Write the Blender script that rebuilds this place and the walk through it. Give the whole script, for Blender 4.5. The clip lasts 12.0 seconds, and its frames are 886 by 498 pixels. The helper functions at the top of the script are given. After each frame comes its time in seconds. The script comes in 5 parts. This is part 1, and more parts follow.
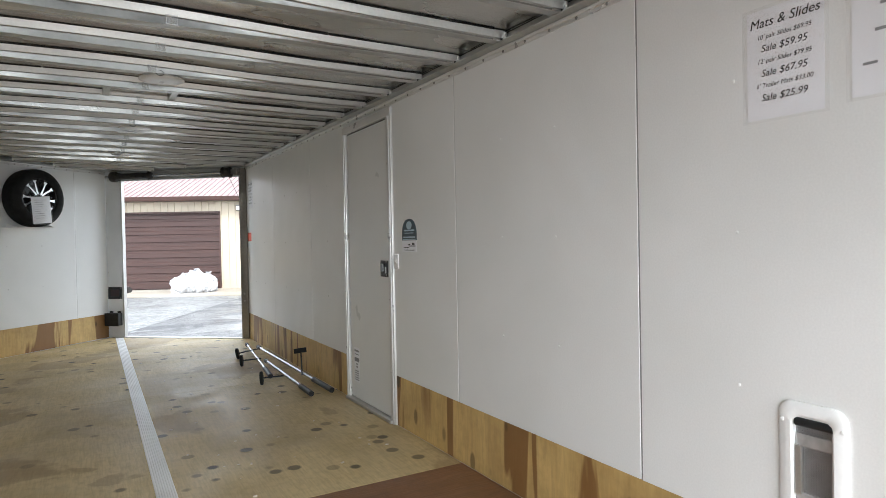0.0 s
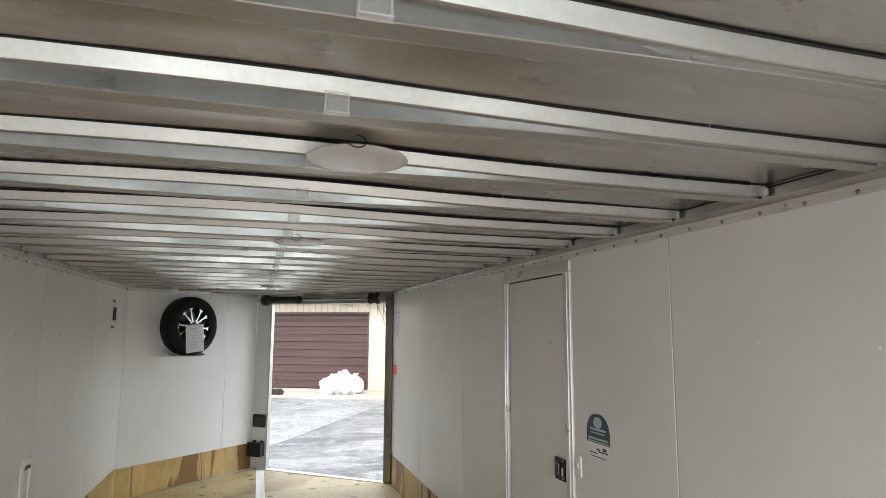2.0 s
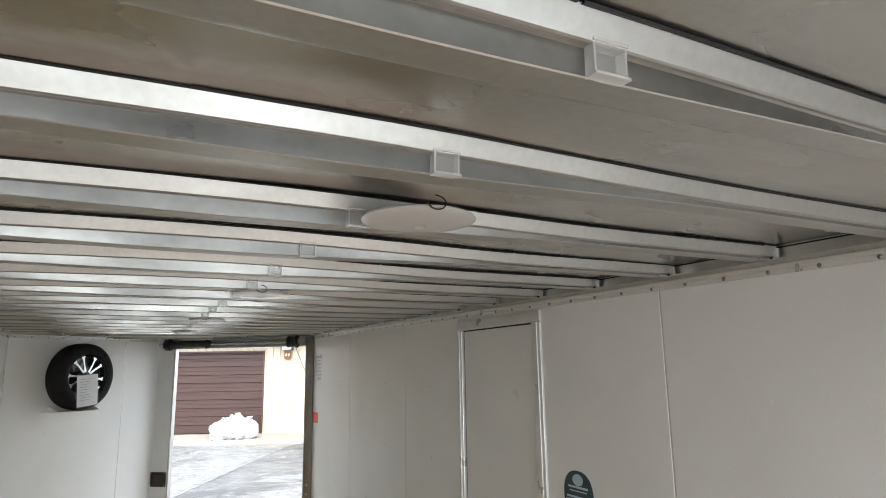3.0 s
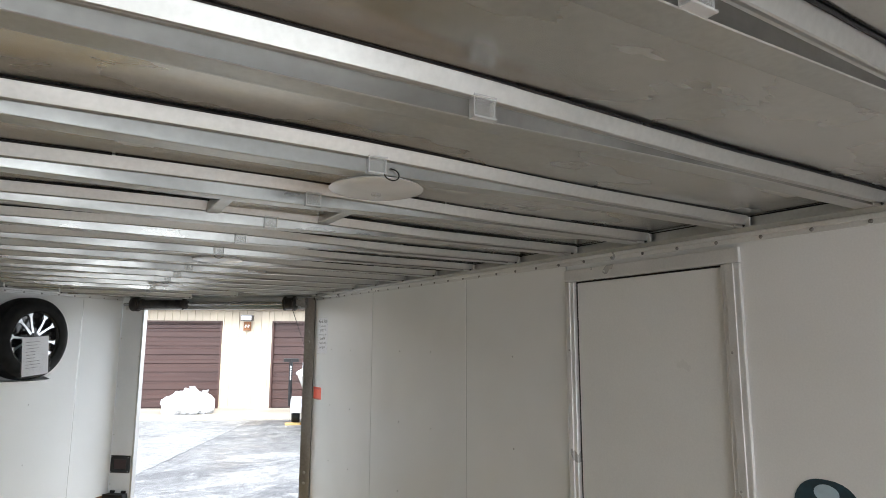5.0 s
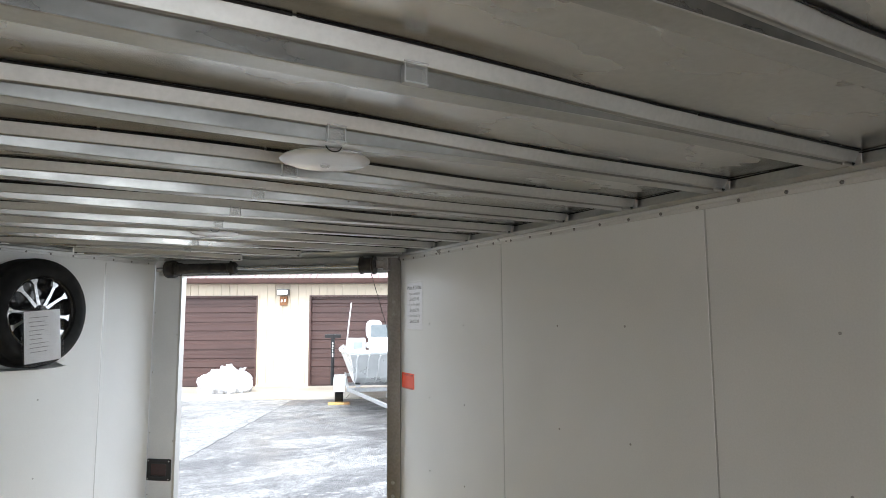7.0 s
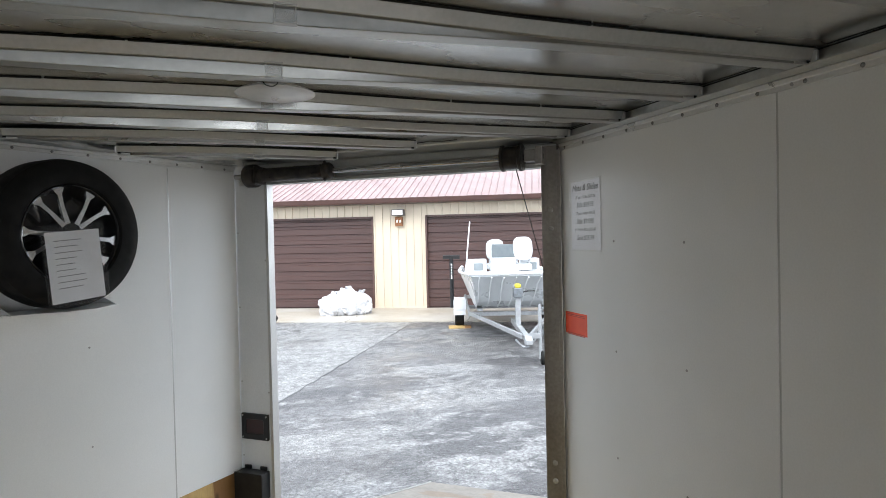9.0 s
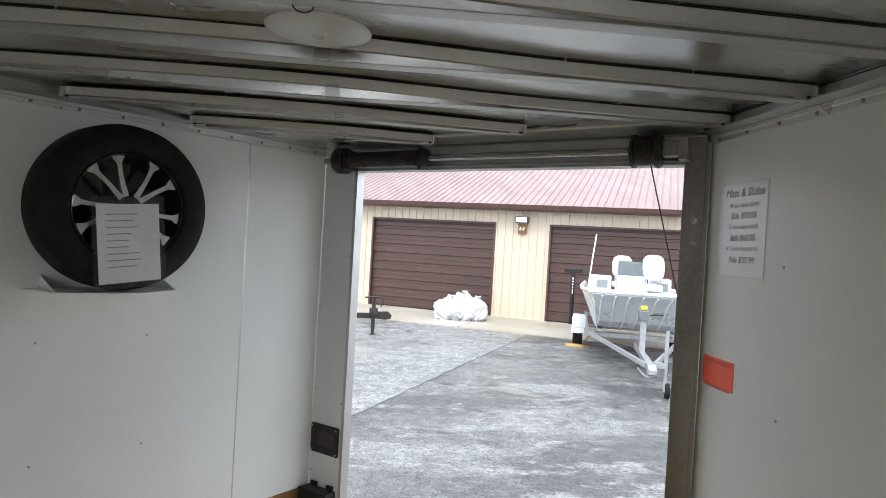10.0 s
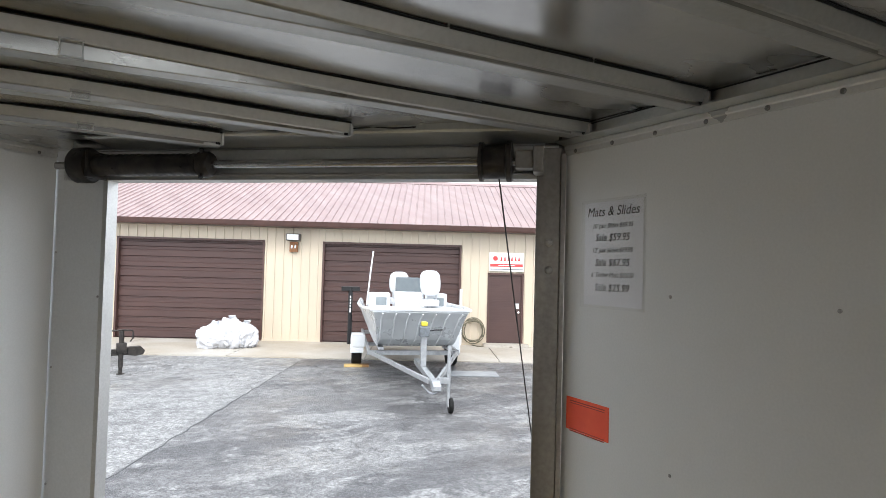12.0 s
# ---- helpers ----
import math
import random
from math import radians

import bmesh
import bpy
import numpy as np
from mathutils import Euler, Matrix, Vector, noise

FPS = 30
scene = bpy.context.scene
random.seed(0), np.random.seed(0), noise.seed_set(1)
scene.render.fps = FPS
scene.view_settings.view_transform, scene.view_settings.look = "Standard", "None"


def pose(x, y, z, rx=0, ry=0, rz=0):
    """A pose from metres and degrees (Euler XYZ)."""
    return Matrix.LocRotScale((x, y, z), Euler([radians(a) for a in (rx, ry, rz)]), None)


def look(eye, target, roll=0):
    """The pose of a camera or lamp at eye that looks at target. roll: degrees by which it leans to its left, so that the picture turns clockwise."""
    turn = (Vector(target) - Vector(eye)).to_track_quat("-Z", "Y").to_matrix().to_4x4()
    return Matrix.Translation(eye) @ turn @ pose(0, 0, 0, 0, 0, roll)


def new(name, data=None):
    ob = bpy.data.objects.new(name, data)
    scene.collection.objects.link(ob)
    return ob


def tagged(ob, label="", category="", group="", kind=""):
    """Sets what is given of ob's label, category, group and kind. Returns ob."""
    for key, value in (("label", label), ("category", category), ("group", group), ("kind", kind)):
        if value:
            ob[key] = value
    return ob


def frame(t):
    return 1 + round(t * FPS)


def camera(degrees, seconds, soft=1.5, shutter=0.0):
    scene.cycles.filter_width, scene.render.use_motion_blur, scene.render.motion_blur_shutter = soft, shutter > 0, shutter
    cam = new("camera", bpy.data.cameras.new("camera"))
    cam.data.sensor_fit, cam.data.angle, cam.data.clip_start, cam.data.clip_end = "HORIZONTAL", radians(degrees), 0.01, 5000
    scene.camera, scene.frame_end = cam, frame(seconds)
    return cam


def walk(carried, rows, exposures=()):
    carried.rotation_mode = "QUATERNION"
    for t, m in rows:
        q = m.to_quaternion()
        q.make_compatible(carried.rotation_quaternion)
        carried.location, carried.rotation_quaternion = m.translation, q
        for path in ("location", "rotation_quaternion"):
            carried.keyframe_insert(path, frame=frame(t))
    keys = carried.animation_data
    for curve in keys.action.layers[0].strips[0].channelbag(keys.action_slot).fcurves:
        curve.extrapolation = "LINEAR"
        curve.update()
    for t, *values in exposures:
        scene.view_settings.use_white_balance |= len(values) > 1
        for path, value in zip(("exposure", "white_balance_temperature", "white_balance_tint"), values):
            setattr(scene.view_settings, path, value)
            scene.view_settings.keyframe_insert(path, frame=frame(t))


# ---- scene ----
cam = camera(71.4, 12.0, soft=0.8)
PATH = [
    (0, (-0.248, 1.091, 1.061), (0.741, 2.829, 1.029), -1.1),
    (0.5, (-0.142, 1.259, 1.152), (0.664, 3.086, 1.04), -5.0),
    (1, (-0.17, 1.549, 1.28), (0.565, 3.404, 1.139), -3.2),
    (1.5, (-0.101, 1.686, 1.448), (0.619, 3.552, 1.428), 0.3),
    (2, (-0.077, 1.816, 1.499), (0.485, 3.717, 1.766), 0.3),
    (2.5, (-0.233, 1.91, 1.547), (0.459, 3.746, 1.934), 1.0),
    (2.7, (-0.289, 1.952, 1.589), (0.489, 3.752, 1.982), 0.2),
    (4.5, (-0.436, 2.882, 1.549), (0.606, 4.565, 1.837), -1.7),
    (5, (-0.485, 3.158, 1.527), (0.533, 4.853, 1.827), 0.2),
    (5.5, (-0.462, 3.519, 1.522), (0.466, 5.264, 1.835), 1.2),
    (6, (-0.465, 3.867, 1.536), (0.605, 5.536, 1.8), 1.1),
    (6.5, (-0.416, 4.198, 1.532), (0.667, 5.862, 1.778), 0.9),
    (7, (-0.4, 4.524, 1.512), (0.555, 6.267, 1.731), -0.3),
    (7.5, (-0.352, 4.872, 1.509), (0.582, 6.637, 1.619), -1.6),
    (7.7, (-0.305, 4.981, 1.493), (0.554, 6.785, 1.569), -2.2),
    (9.3, (-0.014, 5.878, 1.499), (0.446, 7.824, 1.454), -0.8),
    (9.5, (0.043, 5.983, 1.5), (0.327, 7.963, 1.466), 0.4),
    (10, (0.141, 6.156, 1.485), (0.372, 8.143, 1.467), 3.3),
    (10.5, (0.136, 6.411, 1.544), (0.847, 8.279, 1.622), -0.5),
    (11, (0.095, 6.487, 1.545), (0.924, 8.302, 1.68), 1.9),
    (11.5, (0.077, 6.545, 1.528), (0.966, 8.332, 1.656), 1.2),
    (12, (0.088, 6.671, 1.525), (1.028, 8.436, 1.59), 1.5),
]
EXPOSURES = [(0.0, 1.42, 6000, 6), (0.5, 1.14, 6150, 5), (1.0, 1.24, 6250, 5), (2.5, 1.50, 6200, 6), (4.5, 1.68, 6000, 7), (6.0, 1.76, 6000, 7), (7.5, 1.60, 5950, 7), (9.5, 1.12, 5980, 7), (12.0, 1.03, 6100, 8)]
walk(cam, [(t, look(eye, target, roll)) for t, eye, target, roll in PATH], EXPOSURES)

# ---- world and sun: an overcast day ----
SUN_ELEVATION, SUN_TURN = radians(52), radians(205)
world = bpy.data.worlds.new("world")
scene.world = world
world.use_nodes = True
wn = world.node_tree.nodes
wl = world.node_tree.links
sky = wn.new("ShaderNodeTexSky")
sky.sky_type = "NISHITA"
sky.sun_disc = False
sky.sun_elevation, sky.sun_rotation = SUN_ELEVATION, SUN_TURN
sky.air_density, sky.dust_density, sky.ozone_density = 1.0, 4.0, 1.0
cloud = wn.new("ShaderNodeMix")
cloud.data_type = "RGBA"
cloud.inputs[0].default_value = 0.75
cloud.inputs[7].default_value = (9.5, 9.6, 9.8, 1)
wl.new(sky.outputs[0], cloud.inputs[6])
wl.new(cloud.outputs[2], wn["Background"].inputs[0])
wn["Background"].inputs[1].default_value = 0.15
sun = new("sun", bpy.data.lights.new("sun", "SUN"))
sun.data.energy, sun.data.angle, sun.data.color = 1.0, radians(20), (1.0, 0.96, 0.9)
sun.matrix_world = look((0, 0, 30), Vector((0, 0, 30)) - Vector((math.sin(SUN_TURN) * math.cos(SUN_ELEVATION), math.cos(SUN_TURN) * math.cos(SUN_ELEVATION), math.sin(SUN_ELEVATION))))

# daylight of the open rear doorway behind the camera
rear_sky = new("rear_daylight", bpy.data.lights.new("rear_daylight", "AREA"))
rear_sky.data.spread = radians(120)
rear_sky.data.shape, rear_sky.data.size, rear_sky.data.size_y = "RECTANGLE", 2.4, 1.4
rear_sky.data.energy, rear_sky.data.color = 12.5, (1.0, 0.985, 0.96)
rear_sky.matrix_world = look((0, 0.28, 0.85), (0, 3.0, -0.3))


# ---- materials ----
def mat(name, colour, rough=0.5, metal=0.0, second=None, scale=6.0, stretch=(1, 1, 1), mix=(0.35, 0.65), bump=0.0,
        bump_scale=60.0, fine=None, rough_vary=0.0, transmission=0.0, alpha=1.0, coat=0.0, vary=0.0, bump_stretch=(1, 1, 1)):
    """A principled material: two colours mixed by a broad noise, a fine noise on top, bump and uneven gloss."""
    m = bpy.data.materials.new(name)
    m.use_nodes = True
    n, l = m.node_tree.nodes, m.node_tree.links
    b = n["Principled BSDF"]
    b.inputs["Base Color"].default_value = (*colour, 1)
    b.inputs["Roughness"].default_value, b.inputs["Metallic"].default_value = rough, metal
    b.inputs["Transmission Weight"].default_value, b.inputs["Alpha"].default_value = transmission, alpha
    b.inputs["Coat Weight"].default_value = coat
    geo = n.new("ShaderNodeNewGeometry")

    def noisy(size, stretched, detail=5.0, distort=0.0):
        s = n.new("ShaderNodeVectorMath")
        s.operation = "MULTIPLY"
        s.inputs[1].default_value = stretched
        l.new(geo.outputs["Position"], s.inputs[0])
        t = n.new("ShaderNodeTexNoise")
        t.inputs["Scale"].default_value, t.inputs["Detail"].default_value, t.inputs["Distortion"].default_value = size, detail, distort
        l.new(s.outputs[0], t.inputs["Vector"])
        return t.outputs[0]

    def ramp(value, lo, hi, a, c):
        r = n.new("ShaderNodeMapRange")
        r.inputs[1].default_value, r.inputs[2].default_value, r.inputs[3].default_value, r.inputs[4].default_value = lo, hi, a, c
        l.new(value, r.inputs[0])
        return r.outputs[0]

    def blend(fac, a, c, how="MIX"):
        x = n.new("ShaderNodeMix")
        x.data_type, x.blend_type = "RGBA", how
        for sock, v in ((x.inputs[0], fac), (x.inputs[6], a), (x.inputs[7], c)):
            if isinstance(v, (int, float)):
                sock.default_value = v
            elif isinstance(v, tuple):
                sock.default_value = (*v, 1)
            else:
                l.new(v, sock)
        return x.outputs[2]

    out = None
    if second:
        out = blend(ramp(noisy(scale, stretch, 6.0, 0.4), mix[0], mix[1], 0, 1), colour, second)
    if fine:
        out = blend(ramp(noisy(fine[0], fine[1] if len(fine) > 2 else (1, 1, 1)), 0.3, 0.7, 0, fine[-1]), out or colour, (0.0, 0.0, 0.0), "MIX")
    if vary:
        info = n.new("ShaderNodeObjectInfo")
        out = blend(ramp(info.outputs["Random"], 0, 1, 0, vary), out or colour, tuple(c * 0.3 for c in colour))
    if out:
        l.new(out, b.inputs["Base Color"])
    if rough_vary:
        l.new(ramp(noisy(scale * 1.7, stretch), 0.3, 0.7, max(0.02, rough - rough_vary), rough + rough_vary), b.inputs["Roughness"])
    if bump:
        bp = n.new("ShaderNodeBump")
        bp.inputs["Strength"].default_value, bp.inputs["Distance"].default_value = 1.0, bump
        l.new(noisy(bump_scale, bump_stretch, 4.0), bp.inputs["Height"])
        l.new(bp.outputs[0], b.inputs["Normal"])
    return m, n, l, b, geo, noisy, ramp, blend


def simple(*a, **k):
    return mat(*a, **k)[0]


WHITE = simple("white_wall_panel", (0.82, 0.82, 0.81), 0.38, second=(0.77, 0.77, 0.755), scale=1.6, bump=0.0006, bump_scale=9, fine=(180, 0.05), rough_vary=0.08)
DOOR_WHITE = simple("door_skin", (0.79, 0.79, 0.775), 0.35, second=(0.75, 0.75, 0.735), scale=2.0, bump=0.0004, bump_scale=14, fine=(160, 0.05), rough_vary=0.08)
POST_PAINT = simple("post_paint", (0.72, 0.73, 0.74), 0.4, second=(0.66, 0.67, 0.68), scale=3, fine=(120, 0.08), bump=0.0004, bump_scale=40)
ALU = simple("mill_aluminium", (0.56, 0.565, 0.545), 0.40, 0.82, second=(0.48, 0.485, 0.465), scale=3, stretch=(0.6, 3, 3), bump=0.0004, bump_scale=6, bump_stretch=(1, 3, 3), rough_vary=0.08, fine=(90, 0.10))
SKIN = simple("roof_skin", (0.70, 0.69, 0.66), 0.25, 1.0, second=(0.60, 0.59, 0.56), scale=2.2, stretch=(0.5, 1.2, 1), bump=0.0025, bump_scale=2.6, bump_stretch=(0.5, 1.8, 1), rough_vary=0.08, fine=(60, 0.08))
# rafter aluminium again, darkened: the lower web's dim reflection is put into its colour
SHADED_WEB = simple("dull_web_metal", (0.36, 0.36, 0.345), 0.34, 1.0, second=(0.20, 0.20, 0.195), scale=2.4, stretch=(0.9, 2, 2), bump=0.003, bump_scale=2.5, bump_stretch=(1, 1, 1), rough_vary=0.1, fine=(60, 0.1))
TRIM = simple("bright_trim", (0.60, 0.59, 0.57), 0.44, 1.0, second=(0.58, 0.57, 0.55), scale=5, rough_vary=0.1, fine=(150, 0.12), bump=0.0003, bump_scale=60)
POST_ALU = simple("worn_aluminium_post", (0.45, 0.43, 0.40), 0.42, 1.0, second=(0.30, 0.28, 0.26), scale=5, stretch=(1, 1, 0.3), rough_vary=0.12, fine=(70, 0.2), bump=0.0006, bump_scale=50)
STRIP = simple("ribbed_strip", (0.93, 0.93, 0.92), 0.42, 0.1, second=(0.88, 0.875, 0.865), scale=4, fine=(120, 0.04))
BLACK = simple("black_plastic", (0.012, 0.012, 0.013), 0.4, second=(0.02, 0.02, 0.02), scale=20, bump=0.0004, bump_scale=180)
BLACK.node_tree.nodes["Principled BSDF"].inputs["Specular IOR Level"].default_value = 0.3
RUBBER = simple("tyre_rubber", (0.006, 0.006, 0.006), 0.7, second=(0.010, 0.010, 0.009), scale=14, bump=0.0006, bump_scale=120, rough_vary=0.1)
RUBBER.node_tree.nodes["Principled BSDF"].inputs["Specular IOR Level"].default_value = 0.25
# greasy steel; the vent backing borrows its black as shade behind the mesh
GREASE_AND_SHADE = simple("greasy_black_steel", (0.018, 0.016, 0.015), 0.42, 0.4, second=(0.05, 0.042, 0.036), scale=22, bump=0.002, bump_scale=45, rough_vary=0.15)
MACHINED = simple("machined_alloy", (0.85, 0.85, 0.86), 0.22, 1.0, second=(0.75, 0.75, 0.76), scale=20, rough_vary=0.05)
DOC_PAPER = simple("sheet_in_sleeve", (0.66, 0.66, 0.68), 0.3, second=(0.72, 0.72, 0.74), scale=9, coat=0.8, bump=0.008, bump_scale=11)
GLOSS_BLACK = simple("gloss_black_alloy", (0.01, 0.01, 0.011), 0.18, 0.0, coat=0.5, second=(0.015, 0.015, 0.016), scale=9)
SEAM = simple("grey_seam_sealant", (0.20, 0.20, 0.20), 0.4, second=(0.34, 0.34, 0.33), scale=3, stretch=(1, 1, 0.6))
PALE_SEAM = simple("pale_seam_sealant", (0.62, 0.62, 0.61), 0.3, second=(0.46, 0.46, 0.45), scale=4, stretch=(1, 1, 0.5))
RAIL_TRIM = simple("pale_rail_trim", (0.74, 0.73, 0.71), 0.34, 0.45, second=(0.66, 0.65, 0.63), scale=5, rough_vary=0.08, fine=(150, 0.08))
SCREW = simple("dark_screw_head", (0.34, 0.33, 0.32), 0.45, 0.7, second=(0.5, 0.49, 0.47), scale=400)
DARK_SCREW = simple("tarnished_screw", (0.16, 0.15, 0.14), 0.4, 0.8, second=(0.3, 0.29, 0.28), scale=300)
PAPER = simple("printed_paper", (0.88, 0.88, 0.91), 0.45, second=(0.84, 0.84, 0.87), scale=10, bump=0.0008, bump_scale=9, coat=0.3)
INK = simple("black_ink", (0.02, 0.02, 0.022), 0.5, second=(0.03, 0.03, 0.03), scale=30)
FAINT_INK = simple("grey_ink", (0.20, 0.20, 0.21), 0.5, second=(0.26, 0.26, 0.27), scale=30)
ORANGE = simple("orange_sticker", (1.0, 0.11, 0.025), 0.45, second=(0.96, 0.09, 0.02), scale=20)
ORANGE_INK = simple("dark_orange_print", (0.45, 0.04, 0.02), 0.5, second=(0.5, 0.05, 0.02), scale=20)
TEAL = simple("dark_teal_sticker", (0.022, 0.055, 0.075), 0.3, second=(0.015, 0.035, 0.05), scale=40)
PALE = simple("pale_blue_print", (0.45, 0.58, 0.64), 0.4, second=(0.4, 0.5, 0.57), scale=40)
SWITCH = simple("white_switch_plastic", (0.85, 0.85, 0.84), 0.3, second=(0.8, 0.8, 0.79), scale=30)
DIFFUSER = simple("milky_light_cover", (0.78, 0.78, 0.76), 0.22, second=(0.72, 0.72, 0.70), scale=12, transmission=0.25, bump=0.0003, bump_scale=60)
CLEAR = simple("clear_plastic_clip", (0.66, 0.67, 0.66), 0.14, alpha=0.20)
CLIP_EDGE = simple("clear_plastic_edge", (0.80, 0.81, 0.80), 0.12, alpha=0.45)
SLEEVE = simple("clear_plastic_sleeve", (0.85, 0.85, 0.87), 0.06, alpha=0.03, bump=0.003, bump_scale=16)
RED_LENS = simple("dark_red_lens", (0.03, 0.004, 0.004), 0.3, second=(0.018, 0.004, 0.004), scale=60)
MESH = simple("grey_vent_mesh", (0.52, 0.52, 0.52), 0.4, 0.6, second=(0.4, 0.4, 0.4), scale=40)
DARK = simple("dark_void", (0.01, 0.01, 0.01), 0.8)
CHROME = simple("chromed_tube", (0.45, 0.45, 0.46), 0.22, 1.0, second=(0.34, 0.34, 0.35), scale=12, rough_vary=0.06)


def plywood(name, light, dark, knots, along, spots=0.0):
    """Plywood: long grain, broad stains, oval knots or plugs."""
    m, n, l, b, geo, noisy, ramp, blend = mat(name, light, 0.55)
    grain = (22, 2.2, 22) if along == "y" else ((2.2, 22, 22) if along == "x" else (14, 14, 1.6))
    col = blend(ramp(noisy(1.0, grain, 6, 1.2), 0.35, 0.7, 0, 0.55), light, dark)
    col = blend(ramp(noisy(4.0, grain, 3, 0.5), 0.45, 0.6, 0, 0.22), col, tuple(c * 0.45 for c in light))
    col = blend(ramp(noisy(1.3, (1, 1, 1), 7, 0.5), 0.45, 0.62, 0, 0.45), col, tuple(c * 0.62 for c in dark))
    if along == "y":
        col = blend(ramp(noisy(0.9, (1, 1, 1), 6, 0.6), 0.57, 0.585, 0, 0.42), col, (0.20, 0.115, 0.05))
    col = blend(ramp(noisy(26, (1, 1, 1), 4), 0.45, 0.75, 0, 0.25), col, tuple(c * 0.5 for c in dark))
    if along == "z":
        col = blend(ramp(noisy(3.4, (1, 1, 0.14), 3, 0.9), 0.54, 0.565, 0, 0.9), col, (0.20, 0.095, 0.030))
    if knots:
        s = n.new("ShaderNodeVectorMath")
        s.operation = "MULTIPLY"
        s.inputs[1].default_value = knots
        l.new(geo.outputs["Position"], s.inputs[0])
        v = n.new("ShaderNodeTexVoronoi")
        v.inputs["Scale"].default_value, v.inputs["Randomness"].default_value = 1.0, 1.0
        l.new(s.outputs[0], v.inputs["Vector"])
        sep = n.new("ShaderNodeSeparateColor")
        l.new(v.outputs["Color"], sep.inputs[0])
        near = ramp(v.outputs["Distance"], spots * 0.8, spots * 1.1, 1, 0)
        pick = ramp(sep.outputs[0], 0.18, 0.20, 0, 1)
        tone = ramp(sep.outputs[1], 0, 1, 0.35, 1.0)
        both = n.new("ShaderNodeMath")
        both.operation = "MULTIPLY"
        l.new(near, both.inputs[0])
        l.new(pick, both.inputs[1])
        all_three = n.new("ShaderNodeMath")
        all_three.operation = "MULTIPLY"
        l.new(both.outputs[0], all_three.inputs[0])
        l.new(tone, all_three.inputs[1])
        col = blend(all_three.outputs[0], col, tuple(c * 0.14 for c in dark))
    l.new(col, b.inputs["Base Color"])
    l.new(ramp(noisy(3, (1, 1, 1)), 0.3, 0.7, 0.4, 0.65), b.inputs["Roughness"])
    bp = n.new("ShaderNodeBump")
    bp.inputs["Distance"].default_value = 0.0012
    l.new(noisy(5, grain, 4), bp.inputs["Height"])
    l.new(bp.outputs[0], b.inputs["Normal"])
    return m


FLOOR_PLY = plywood("floor_plywood", (0.64, 0.50, 0.26), (0.50, 0.375, 0.18), (6.0, 6.0, 0.01), "y", 0.20)
BROWN_PLY = plywood("brown_floor_plywood", (0.25, 0.122, 0.055), (0.18, 0.09, 0.042), None, "x")
RAMP_PLY = plywood("weathered_ramp_plywood", (0.26, 0.235, 0.20), (0.19, 0.17, 0.145), None, "y")
KICK_PLY = plywood("kick_plywood", (0.64, 0.45, 0.18), (0.46, 0.29, 0.10), (7.0, 7.0, 3.4), "z", 0.16)


# ---- mesh helpers ----
def box(bm, x0, x1, y0, y1, z0, z1, m=None):
    v = [bm.verts.new((x, y, z)) for x in (x0, x1) for y in (y0, y1) for z in (z0, z1)]
    for f in ((0, 1, 3, 2), (4, 6, 7, 5), (0, 4, 5, 1), (2, 3, 7, 6), (0, 2, 6, 4), (1, 5, 7, 3)):
        bm.faces.new([v[i] for i in f])
    if m is not None:
        bmesh.ops.transform(bm, matrix=m, verts=v)
    return v


def rounded(bm, x0, x1, y0, y1, z0, z1, r=0.004, seg=2):
    """A box with bevelled edges."""
    v = box(bm, x0, x1, y0, y1, z0, z1)
    es = {e for q in v for e in q.link_edges}
    bmesh.ops.bevel(bm, geom=list(es), offset=r, segments=seg, profile=0.6, affect="EDGES")


def prism(bm, pts, lo, hi, axis="z"):
    """A polygon of two coordinates, drawn out along the third axis."""
    def at(p, k):
        return {"z": (p[0], p[1], k), "y": (p[0], k, p[1]), "x": (k, p[0], p[1])}[axis]
    a = [bm.verts.new(at(p, lo)) for p in pts]
    c = [bm.verts.new(at(p, hi)) for p in pts]
    k = len(pts)
    fs = [bm.faces.new(a), bm.faces.new(c)]
    for i in range(k):
        fs.append(bm.faces.new((a[i], a[(i + 1) % k], c[(i + 1) % k], c[i])))
    bmesh.ops.recalc_face_normals(bm, faces=fs)
    return a + c


def rod(bm, p, q, r, seg=14, r2=None):
    p, q = Vector(p), Vector(q)
    m = Matrix.Translation((p + q) / 2) @ (q - p).to_track_quat("Z", "Y").to_matrix().to_4x4()
    bmesh.ops.create_cone(bm, cap_ends=True, segments=seg, radius1=r, radius2=r if r2 is None else r2, depth=(q - p).length, matrix=m)


def lathe(bm, profile, m, seg=40, closed=False, open_start=False):
    """Turn a profile of (radius, height) about the local z axis of m."""
    rings = []
    for r, h in profile:
        rings.append([bm.verts.new(m @ Vector((r * math.cos(2 * math.pi * i / seg), r * math.sin(2 * math.pi * i / seg), h))) for i in range(seg)])
    if closed:
        rings.append(rings[0])
    fs = []
    for a, c in zip(rings, rings[1:]):
        for i in range(seg):
            fs.append(bm.faces.new((a[i], a[(i + 1) % seg], c[(i + 1) % seg], c[i])))
    if not closed:
        for ring in ((rings[-1],) if open_start else (rings[0], rings[-1])):
            fs.append(bm.faces.new(ring))
    bmesh.ops.recalc_face_normals(bm, faces=fs)


